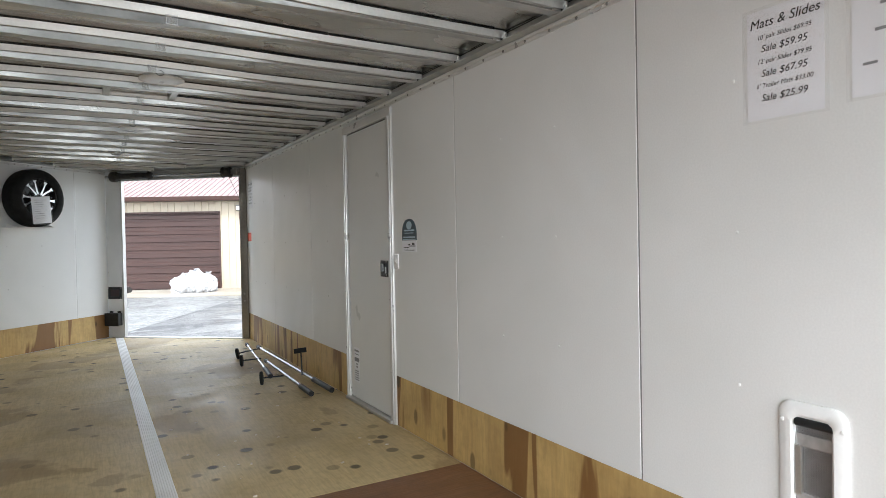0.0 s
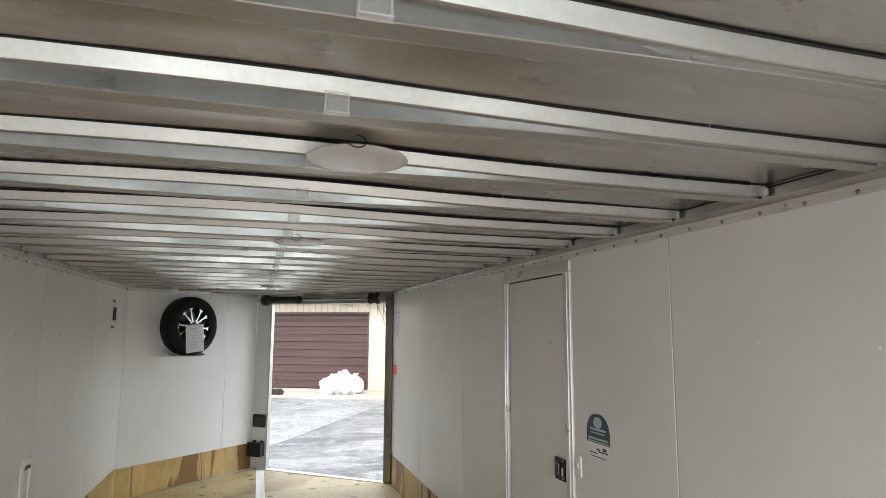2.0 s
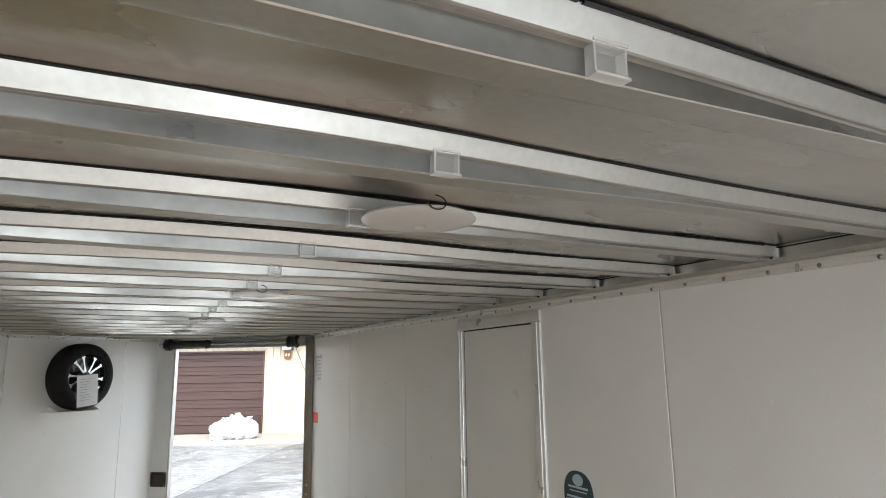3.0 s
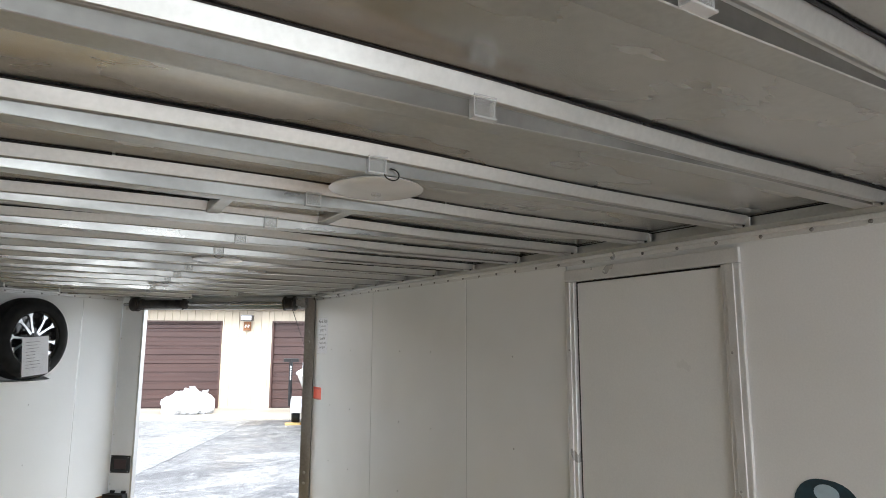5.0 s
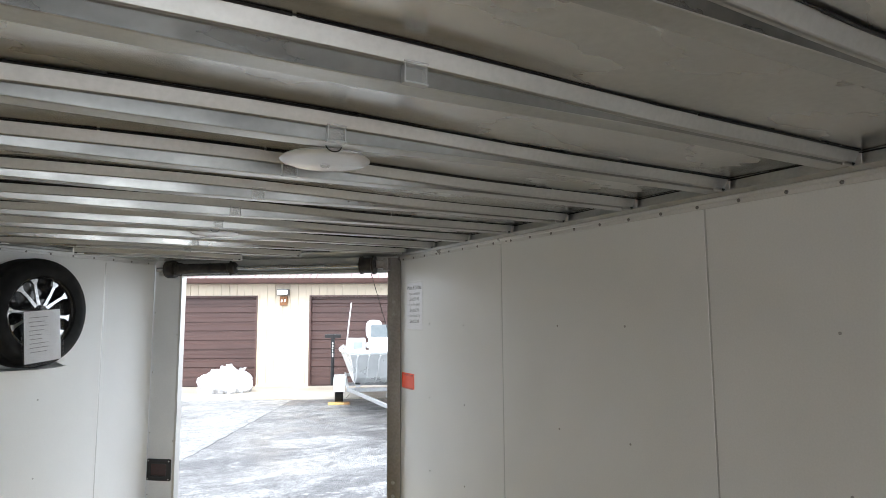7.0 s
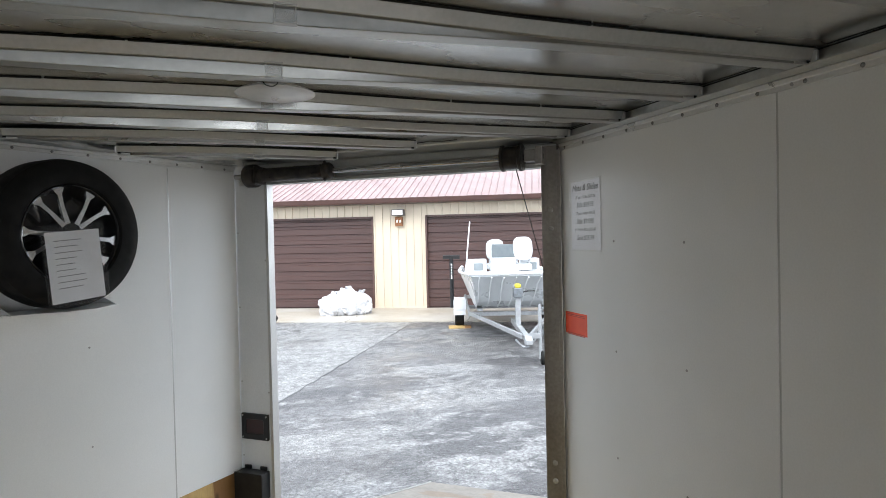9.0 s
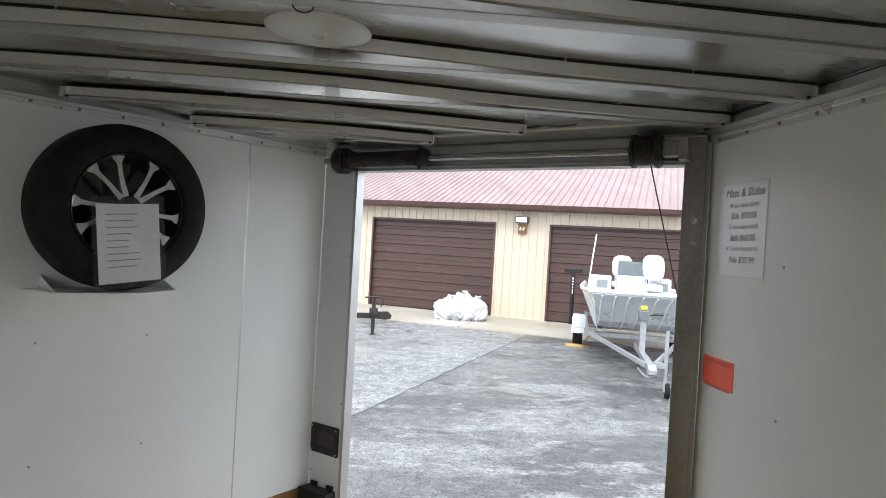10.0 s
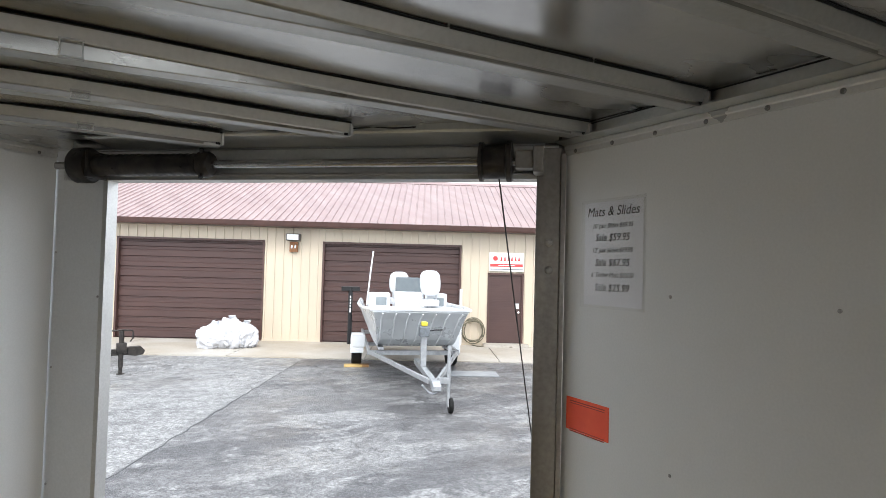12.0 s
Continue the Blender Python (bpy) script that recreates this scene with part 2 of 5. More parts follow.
def tube(bm, pts, r, seg=8):
    """A round tube along points."""
    pts = [Vector(p) for p in pts]
    rings = []
    for i, p in enumerate(pts):
        d = (pts[min(i + 1, len(pts) - 1)] - pts[max(i - 1, 0)]).normalized()
        a = d.cross(Vector((0, 0, 1)) if abs(d.z) < 0.9 else Vector((1, 0, 0))).normalized()
        c = d.cross(a)
        rings.append([bm.verts.new(p + r * (math.cos(2 * math.pi * k / seg) * a + math.sin(2 * math.pi * k / seg) * c)) for k in range(seg)])
    fs = []
    for a, c in zip(rings, rings[1:]):
        for k in range(seg):
            fs.append(bm.faces.new((a[k], a[(k + 1) % seg], c[(k + 1) % seg], c[k])))
    fs += [bm.faces.new(rings[0]), bm.faces.new(rings[-1])]
    bmesh.ops.recalc_face_normals(bm, faces=fs)


def mesh_of(name, bm, material, smooth=False):
    bmesh.ops.recalc_face_normals(bm, faces=bm.faces)
    me = bpy.data.meshes.new(name)
    bm.to_mesh(me)
    bm.free()
    me.materials.append(material)
    if smooth:
        for p in me.polygons:
            p.use_smooth = True
        me.set_sharp_from_angle(angle=radians(38))
    return me


def part(name, bm, material, parent=None, label="", smooth=False, at=None):
    ob = new(name, mesh_of(name, bm, material, smooth))
    ob.parent = parent
    if at is not None:
        ob.matrix_basis = at
    if label:
        tagged(ob, label)
    return ob


def piece(name, mesh, parent, at):
    ob = new(name, mesh)
    ob.parent = parent
    ob.matrix_basis = at
    return ob


def empty(name, m, label="", category="", group="", kind=""):
    ob = new(name)
    ob.empty_display_size = 0.1
    ob.matrix_world = m
    return tagged(ob, label, category, group, kind)


def lettering(body, size, material, parent, at, slant=0.0, name="lettering"):
    """Flat letters from the built-in font, centred on their place."""
    cu = bpy.data.curves.new("letters", "FONT")
    cu.body, cu.size, cu.align_x, cu.align_y, cu.shear, cu.resolution_u = body, size, "CENTER", "CENTER", slant, 3
    cu.offset = size * 0.0008
    tmp = bpy.data.objects.new("letters", cu)
    scene.collection.objects.link(tmp)
    bpy.context.view_layer.update()
    me = bpy.data.meshes.new_from_object(tmp.evaluated_get(bpy.context.evaluated_depsgraph_get()))
    bpy.data.objects.remove(tmp)
    me.materials.clear()
    me.materials.append(material)
    ob = new(name, me)
    ob.parent = parent
    ob.matrix_basis = at
    return ob


# ---- plan of the trailer: x across, y towards the nose, floor at 0 ----
HW, VY, BACK = 1.25, 8.10, 0.26
NOSE = Vector((-0.10, 9.21, 0))
GROUND = -0.515
KICK = 0.285
WALL_TOP = 1.87
left_corner, right_corner = Vector((-HW, VY, 0)), Vector((HW, VY, 0))


def plane_frame(a, c):
    """x runs from a to c, y to the left of it, z up."""
    d = (c - a).normalized()
    m = Matrix((d, Vector((0, 0, 1)).cross(d), Vector((0, 0, 1)))).transposed().to_4x4()
    return Matrix.Translation(a) @ m


NOSE_M = plane_frame(left_corner, NOSE)
GATE_M = plane_frame(NOSE, right_corner)
NOSE_LEN, GATE_LEN = (NOSE - left_corner).length, (right_corner - NOSE).length
RIGHT_M = Matrix(((0, 0, -1, HW), (-1, 0, 0, 0), (0, 1, 0, 0), (0, 0, 0, 1)))   # text on the right wall: x towards the back, y up


def v_left(y):
    return -HW if y <= VY else -HW + (y - VY) * (NOSE.x + HW) / (NOSE.y - VY)


def v_right(y):
    return HW if y <= VY else HW - (y - VY) * (HW - NOSE.x) / (NOSE.y - VY)


def lift(y):
    """The roof rises a little towards the nose, and falls again in the nose itself."""
    return 0.009 * (min(y, VY) - 5.45) - 0.045 * max(0.0, y - VY)


# ---- ground, road surface, apron ----
asphalt, n, l, b, geo, noisy, ramp, blend = mat("wet_asphalt", (0.085, 0.085, 0.088), 0.6)
def grit(size, stretched=(1, 1, 1), detail=12.0, rough=0.68):
    """Noise with much fine detail."""
    out = noisy(size, stretched, detail, 0.3)
    out.node.inputs["Roughness"].default_value = rough
    return out


col = blend(ramp(grit(0.42, (0.75, 1.5, 1)), 0.47, 0.52, 0, 1), (0.105, 0.105, 0.108), (0.19, 0.19, 0.19))
col = blend(ramp(grit(0.8, (0.6, 1.6, 1)), 0.535, 0.56, 0, 0.6), col, (0.33, 0.33, 0.32))
split = n.new("ShaderNodeVectorMath")
split.operation = "DOT_PRODUCT"
split.inputs[1].default_value = (-0.876, 0.482, 0.0)
l.new(geo.outputs["Position"], split.inputs[0])
older = n.new("ShaderNodeMath")
older.operation = "MULTIPLY"
l.new(ramp(split.outputs["Value"], 6.30, 6.34, 0, 1), older.inputs[0])
l.new(ramp(grit(0.55), 0.44, 0.50, 0.35, 0.95), older.inputs[1])
col = blend(older.outputs[0], col, (0.36, 0.36, 0.35))
col = blend(ramp(grit(0.6, (0.7, 1.3, 1)), 0.545, 0.565, 0, 0.6), col, (0.42, 0.42, 0.41))
col = blend(ramp(grit(1.1, (1, 1.2, 1)), 0.40, 0.44, 0.55, 0), col, (0.05, 0.05, 0.052))
col = blend(ramp(grit(7.0, (1, 1, 1), 6), 0.45, 0.58, 0, 0.45), col, (0.05, 0.05, 0.052))
lumps = n.new("ShaderNodeTexVoronoi")
lumps.feature = "DISTANCE_TO_EDGE"
lumps.inputs["Scale"].default_value = 11.0
l.new(geo.outputs["Position"], lumps.inputs["Vector"])
col = blend(ramp(lumps.outputs["Distance"], 0.02, 0.14, 0.30, 0), col, (0.02, 0.02, 0.022))
col = blend(ramp(noisy(38, (1, 1, 1), 3), 0.42, 0.60, 0, 0.48), col, (0.03, 0.022, 0.024))
col = blend(ramp(noisy(90, (1, 1, 1), 2), 0.55, 0.7, 0, 0.35), col, (0.5, 0.5, 0.5))
cr = n.new("ShaderNodeTexVoronoi")
cr.feature = "DISTANCE_TO_EDGE"
cr.inputs["Scale"].default_value = 0.23
warp = n.new("ShaderNodeTexNoise")
warp.inputs["Scale"].default_value = 1.2
mixv = n.new("ShaderNodeMix")
mixv.data_type = "RGBA"
mixv.blend_type = "LINEAR_LIGHT"
mixv.inputs[0].default_value = 0.5
l.new(geo.outputs["Position"], mixv.inputs[6])
l.new(warp.outputs["Color"], mixv.inputs[7])
l.new(mixv.outputs[2], cr.inputs["Vector"])
col = blend(ramp(cr.outputs["Distance"], 0.001, 0.003, 0.3, 0), col, (0.02, 0.02, 0.02))
l.new(col, b.inputs["Base Color"])
l.new(ramp(grit(0.42, (1.0, 1.15, 1)), 0.45, 0.55, 0.28, 0.64), b.inputs["Roughness"])
bp = n.new("ShaderNodeBump")
bp.inputs["Distance"].default_value = 0.018
l.new(noisy(55, (1, 1, 1), 3), bp.inputs["Height"])
l.new(bp.outputs[0], b.inputs["Normal"])
bm = bmesh.new()
bmesh.ops.create_grid(bm, x_segments=8, y_segments=8, size=400, matrix=Matrix.Translation((0, 0, GROUND)))
tagged(part("ground", bm, asphalt), "patchy wet grey asphalt yard", "ground", kind="structure")
TAR = simple("tarred_joint", (0.03, 0.03, 0.032), 0.5, second=(0.06, 0.06, 0.06), scale=4)
bm = bmesh.new()
joint = random.Random(8)
edge = []
for k in range(60):
    at = Vector((3.62, 19.66, GROUND)).lerp(Vector((-0.9, 11.44, GROUND)), k / 59)
    w = joint.uniform(0.006, 0.022) * (2.0 if 26 < k < 34 else 1.0)
    c = joint.uniform(-0.02, 0.02)
    edge.append([bm.verts.new(at + Vector((-0.876, 0.482, 0)) * (c + q * w) + Vector((0, 0, z))) for q, z in ((-1, -0.002), (-0.6, 0.003), (0.6, 0.003), (1, -0.002))])
for p, q in zip(edge, edge[1:]):
    for k in range(3):
        bm.faces.new((p[k], p[k + 1], q[k + 1], q[k]))
tagged(part("paving_joint", bm, TAR), "dark tarred joint between two sheets of asphalt", "joint", kind="structure")
CONCRETE = simple("stained_concrete", (0.46, 0.43, 0.385), 0.6, second=(0.38, 0.33, 0.26), scale=0.7, bump=0.003, bump_scale=60, fine=(30, 0.2), rough_vary=0.15)
BUILD_M = pose(3.62, 23.40, GROUND, 0, 0, -26.57)
apron = empty("pavement", BUILD_M, "tan concrete apron before the garage doors", "pavement", kind="structure")
for i in range(-4, 5):
    bm = bmesh.new()
    box(bm, i * 3.0 + 0.01, i * 3.0 + 2.99, -2.9, 0.0, -0.1, 0.025)
    part("concrete_slab", bm, CONCRETE, apron)

# ---- trailer floor ----
floor = empty("floor", Matrix(), "dirty plywood trailer floor with round stains", "floor", kind="structure")
for lo, hi, material in ((BACK, 1.41, BROWN_PLY), (1.414, 3.58, BROWN_PLY), (3.584, 5.83, FLOOR_PLY), (5.834, VY, FLOOR_PLY)):
    for x0, x1 in ((-HW, -0.040), (0.040, HW)):
        bm = bmesh.new()
        box(bm, x0, x1, lo, hi, -0.02, 0.0)
        part("plywood_sheet", bm, material, floor)
bm = bmesh.new()
prism(bm, [(-HW, VY + 0.004), (-0.040, VY + 0.004), (-0.040, NOSE.y - 0.02), (-HW + 0.01, VY + 0.012)], -0.02, 0.0)
part("plywood_sheet", bm, FLOOR_PLY, floor)
bm = bmesh.new()
prism(bm, [(0.040, VY + 0.004), (HW, VY + 0.004), (0.040, VY + (HW - 0.040) * (NOSE.y - VY) / (HW - NOSE.x))], -0.02, 0.0)
part("plywood_sheet", bm, FLOOR_PLY, floor)
for lo, hi in ((BACK, 2.9), (2.903, 5.827), (5.83, 9.02)):
    bm = bmesh.new()
    ribs = []
    for i in range(8):
        x = -0.040 + 0.08 * i / 8
        ribs += [(x, 0.004), (x + 0.0035, 0.0058), (x + 0.0065, 0.0058), (x + 0.0095, 0.004)]
    prism(bm, [(-0.040, -0.004)] + ribs + [(0.040, 0.004), (0.040, -0.004)], lo, hi, "y")
    part("ribbed_strip", bm, STRIP, floor, "white ribbed aluminium floor strip")
bm = bmesh.new()
prism(bm, [(-HW - 0.05, BACK), (HW + 0.05, BACK), (HW + 0.05, VY + 0.02), (NOSE.x, NOSE.y + 0.05), (-HW - 0.05, VY + 0.02)], GROUND + 0.3, -0.022)
tagged(part("trailer_chassis", bm, POST_ALU), "grey metal chassis under the trailer floor", "chassis", kind="structure")
bm = bmesh.new()
box(bm, 0.2, GATE_LEN - 0.05, -0.03, 0.05, -0.02, 0.006)
tagged(part("door_sill", bm, TRIM, at=GATE_M), "thin aluminium sill of the nose doorway", "sill", kind="structure")
for sx in (-0.9, 0.9):
    for sy in (0.5, 6.9):
        bm = bmesh.new()
        box(bm, sx - 0.1, sx + 0.1, sy - 0.1, sy + 0.1, GROUND, GROUND + 0.3)
        tagged(part("support_block", bm, POST_ALU), "grey block that carries the trailer chassis", "support", kind="structure")


# ---- trailer walls ----
def screws(parent, spots, material=None, size=1.0):
    """Small screw heads on a wall."""
    bm = bmesh.new()
    lathe(bm, [(0.0046 * size, 0), (0.0046 * size, 0.001), (0.003 * size, 0.0026 * size), (0.0008, 0.003 * size)], Matrix(), 8)
    me = mesh_of("screw", bm, material or SCREW)
    for p, turn in spots:
        piece("screw", me, parent, Matrix.Translation(p) @ turn)


TO_LEFT, TO_RIGHT = pose(0, 0, 0, 0, -90, 0), pose(0, 0, 0, 0, 90, 0)
TO_ROOM = pose(0, 0, 0, 90, 0, 0)
DOOR0, DOOR1, DOOR_TOP = 4.35, 5.01, 1.77
SEAMS = [BACK, 1.35, 2.475, 3.595, 4.72, 5.815, 6.96, VY]


VENTS = {1: (1.895, 1.993, 0.340, 0.604), -1: (5.716, 5.814, 0.508, 0.772)}


def pierced(bm, x0, x1, y0, y1, z0, z1, hole):
    """A slab across x with one rectangular hole through it, where the hole lies in its span."""
    a, c, lo, hi = hole
    if not (y0 < a and c < y1):
        rounded(bm, x0, x1, y0, y1, z0, z1, 0.0012, 1)
        return
    for q in ((y0, a, z0, z1), (c, y1, z0, z1), (a, c, z0, lo), (a, c, hi, z1)):
        box(bm, x0, x1, *q)


def side_wall(name, side, label):
    wall = empty(name, Matrix(), label, "wall", kind="structure")
    inner, outer = side * (HW + 0.006), side * (HW + 0.07)
    a, c = min(inner, outer), max(inner, outer)
    bm = bmesh.new()
    if side > 0:
        pierced(bm, a, c, BACK, DOOR0 - 0.06, -0.02, WALL_TOP + 0.02, VENTS[1])
        box(bm, a, c, DOOR1 + 0.055, VY, -0.02, WALL_TOP + 0.02)
        box(bm, a, c, DOOR0 - 0.06, DOOR1 + 0.055, DOOR_TOP + 0.03, WALL_TOP + 0.02)
    else:
        pierced(bm, a, c, BACK, VY, -0.02, WALL_TOP + 0.02, VENTS[-1])
    part("wall_core", bm, WHITE, wall)
    x0, x1 = sorted((side * HW, side * (HW + 0.0055)))
    for lo, hi in zip(SEAMS, SEAMS[1:]):
        spans = [(lo + 0.0038, hi - 0.0038)]
        if side > 0 and hi > DOOR0 and lo < DOOR1:
            spans = [(p, q) for p, q in ((lo + 0.0038, DOOR0 - 0.055), (DOOR1 + 0.051, hi - 0.0038)) if q - p > 0.02]
        for p, q in spans:
            bm = bmesh.new()
            pierced(bm, x0, x1, p, q, KICK, WALL_TOP, VENTS[side])
            part("wall_panel", bm, WHITE, wall)
    for y in SEAMS[1:-1]:
        if not (side > 0 and DOOR0 < y < DOOR1):
            bm = bmesh.new()
            box(bm, *sorted((side * (HW + 0.002), side * (HW + 0.0058))), y - 0.0037, y + 0.0037, KICK, WALL_TOP)
            part("seam_strip", bm, PALE_SEAM if y > 3 else SEAM, wall)
    return wall


wall_right = side_wall("wall_right", 1, "white composite trailer wall over a plywood kickboard")
wall_left = side_wall("wall_left", -1, "white composite trailer wall with recessed vent and latch")
spots = []
for y in (7.70, 7.315, 6.555, 6.17, 5.43, 3.22, 2.87, 2.135, 1.77, 1.03, 0.66):
    for z in (1.47, 1.06, 0.655):
        spots.append(((HW - 0.0002, y + random.uniform(-0.006, 0.006), z + random.uniform(-0.006, 0.006)), TO_LEFT))
screws(wall_right, [q for q in spots if q[0][1] > 5])
screws(wall_right, [q for q in spots if q[0][1] < 5], SWITCH)
screws(wall_left, [((-HW + 0.0002, y, z), TO_RIGHT) for y in (7.70, 7.315, 6.555, 6.17, 5.43) for z in (1.47, 1.06, 0.655)])


def kick(parent, m, length):
    """A kickboard along local x of m, its face at local y = 0."""
    x = 0.0
    while x < length - 0.01:
        q = min(length, x + 2.44)
        bm = bmesh.new()
        rounded(bm, x + 0.001, q - 0.001, 0.0, 0.0055, 0.001, KICK - 0.001, 0.001, 1)
        part("kickboard", bm, KICK_PLY, parent, "tan plywood kickboard with brown streaks", at=m)
        x = q


kick(wall_right, plane_frame(Vector((HW, VY - 0.005, 0)), Vector((HW, DOOR1 + 0.055, 0))) @ Matrix.Translation((0, 0.0005, 0)), VY - DOOR1 - 0.06)
kick(wall_right, plane_frame(Vector((HW, DOOR0 - 0.06, 0)), Vector((HW, BACK, 0))) @ Matrix.Translation((0, 0.0005, 0)), DOOR0 - 0.06 - BACK)
kick(wall_left, plane_frame(Vector((-HW, BACK, 0)), Vector((-HW, VY, 0))) @ Matrix.Translation((0, 0.0005, 0)), VY - BACK - 0.008)

# nose wall
wall_nose = empty("wall_nose", NOSE_M, "white slanted nose wall over a plywood kickboard", "wall", kind="structure")
bm = bmesh.new()
box(bm, -0.05, NOSE_LEN, 0.006, 0.07, -0.02, WALL_TOP + 0.02)
part("wall_core", bm, WHITE, wall_nose)
for lo, hi in ((0.004, 1.175), (1.1786, NOSE_LEN - 0.002)):
    bm = bmesh.new()
    rounded(bm, lo, hi, 0, 0.0055, KICK - 0.015, WALL_TOP, 0.0012, 1)
    part("wall_panel", bm, WHITE, wall_nose)
bm = bmesh.new()
rounded(bm, 0.006, NOSE_LEN - 0.002, 0.0005, 0.0055, 0.001, KICK - 0.016, 0.001, 1)
part("kickboard", bm, KICK_PLY, wall_nose, "tan plywood kickboard with brown streaks")
bm = bmesh.new()
box(bm, 1.174, 1.18, -0.0012, 0.0, KICK - 0.01, WALL_TOP - 0.01)
part("seam_strip", bm, TRIM, wall_nose)
screws(wall_nose, [((x, -0.0002, z), TO_ROOM) for x in (0.395, 0.77) for z in (1.07, 0.65)])

# nose post, the wall's end that carries the light boxes
post = empty("nose_post", GATE_M, "grey painted post of the nose doorway", "post", kind="structure")
bm = bmesh.new()
rounded(bm, 0.004, 0.192, 0.0, 0.045, -0.01, WALL_TOP, 0.002)
box(bm, -0.06, 0.13, 0.03, 0.10, -0.01, 2.0)
box(bm, -0.02, 0.06, -0.001, 0.03, WALL_TOP, 2.0)
part("post_face", bm, POST_PAINT, post)
bm = bmesh.new()
prism(bm, [(0.1925, -0.004), (0.206, 0.0), (0.206, 0.05), (0.1925, 0.05)], -0.01, 1.80)
part("jamb_edge", bm, TRIM, post, "bright aluminium jamb edge")
screws(post, [((0.012, -0.0003, z), TO_ROOM) for z in (0.35, 0.75, 1.15, 1.55)] + [((0.185, -0.0003, z), TO_ROOM) for z in (0.7, 1.4)])
right_post = empty("right_post", GATE_M, "worn bare aluminium post of the nose doorway", "post", kind="structure")
bm = bmesh.new()
rounded(bm, GATE_LEN - 0.082, GATE_LEN - 0.012, -0.015, 0.07, -0.01, 1.89, 0.003)
box(bm, GATE_LEN - 0.06, GATE_LEN + 0.06, 0.02, 0.09, -0.01, 2.0)
part("post_tube", bm, POST_ALU, right_post)
bm = bmesh.new()
rounded(bm, GATE_LEN - 0.0118, GATE_LEN + 0.004, -0.022, 0.0, -0.008, 1.87, 0.002)
part("edge_angle", bm, POST_ALU, right_post)
for z in (1.61, 1.53, 0.50, 0.42):
    bm = bmesh.new()
    lathe(bm, [(0.012, 0), (0.012, 0.002), (0.008, 0.006), (0.002, 0.007)], Matrix.Translation((GATE_LEN - 0.042, -0.0145, z)) @ TO_ROOM, 12)
    part("bolt_head", bm, SCREW, right_post, smooth=True)

# header over the doorway with its door springs
header = empty("door_header", GATE_M @ Matrix.Translation((0, 0, 0.0)), "aluminium header beam over the nose doorway", "beam", kind="structure")
bm = bmesh.new()
prism(bm, [(0.0, 1.80), (0.07, 1.80), (0.07, 2.03), (0.02, 2.03), (0.02, 1.905), (0.008, 1.90), (0.008, 1.868), (0.0, 1.862)], 0.03, GATE_LEN - 0.02, "x")
part("beam", bm, ALU, header)
bm = bmesh.new()
prism(bm, [(-0.150, 1.918), (-0.150, 2.03), (0.0, 2.03), (0.0, 1.906), (-0.145, 1.912)], 0.24, GATE_LEN - 0.02, "x")
part("fascia", bm, ALU, header, "inner fascia over the doorway")
bm = bmesh.new()
tube(bm, [(0.55 + 0.065 * k, -0.152 - 0.004 * math.sin(k * 1.7), 1.9235 + 0.006 * math.sin(k * 1.1) ** 2) for k in range(13)], 0.0022, 6)
part("loose_wire", bm, BLACK, header, "thin dark wire along the fascia")
bm = bmesh.new()
prism(bm, [(-0.012, 1.812), (0.0, 1.812), (0.0, 1.822), (-0.012, 1.816)], 0.26, GATE_LEN - 0.09, "x")
part("lip", bm, TRIM, header)
screws(header, [((x, -0.0002, 1.845), TO_ROOM) for x in (0.65, 1.05, 1.4)])
spring = empty("ramp_door_spring", GATE_M @ Matrix.Translation((0, -0.055, 1.842)), "greasy black torsion spring with a steel rod under the header", "spring")
bm = bmesh.new()
lathe(bm, [(0.030, 0), (0.054, 0.004), (0.060, 0.012), (0.060, 0.058), (0.054, 0.068), (0.03, 0.072)], pose(0.125, 0, 0, 0, 90, 0), 28)
part("end_drum", bm, GREASE_AND_SHADE, spring, "grey rubber-covered end drum", True)
bm = bmesh.new()
lathe(bm, [(0.034 + (0.0025 if i % 2 else 0), 0.0125 * i) for i in range(33)], pose(0.185, 0, 0, 0, 90, 0), 24)
part("coil", bm, GREASE_AND_SHADE, spring, "greasy black spring coil", True)
bm = bmesh.new()
lathe(bm, [(0.022, 0), (0.042, 0.003), (0.042, 0.03), (0.036, 0.04), (0.018, 0.045)], pose(0.592, 0, 0, 0, 90, 0), 20)
for a in range(3):
    rod(bm, (0.61, 0.03 * math.cos(a * 2.1), 0.03 * math.sin(a * 2.1)), (0.61, 0.054 * math.cos(a * 2.1), 0.054 * math.sin(a * 2.1)), 0.007, 6)
part("collar", bm, GREASE_AND_SHADE, spring, "knurled grey collar", True)
bm = bmesh.new()
rod(bm, (0.05, 0, 0), (GATE_LEN - 0.06, 0, 0), 0.0125, 16)
part("rod", bm, CHROME, spring, "bright steel rod", True)
bm = bmesh.new()
lathe(bm, [(0.02, 0), (0.058, 0.002), (0.058, 0.012), (0.05, 0.016), (0.05, 0.078), (0.060, 0.083), (0.060, 0.096), (0.02, 0.098)], pose(1.50, 0, 0, 0, 90, 0), 28)
part("cable_drum", bm, GREASE_AND_SHADE, spring, "dark cable drum", True)
bm = bmesh.new()
rounded(bm, 1.605, GATE_LEN - 0.075, -0.02, 0.035, -0.022, 0.03, 0.004)
rounded(bm, GATE_LEN - 0.09, GATE_LEN - 0.06, -0.035, 0.045, -0.035, 0.04, 0.003)
part("bracket", bm, POST_ALU, spring, "grey end bracket")
bm = bmesh.new()
rounded(bm, 0.198, 0.21, -0.045, 0.05, -0.045, 0.045, 0.004)
part("bracket", bm, GREASE_AND_SHADE, spring)

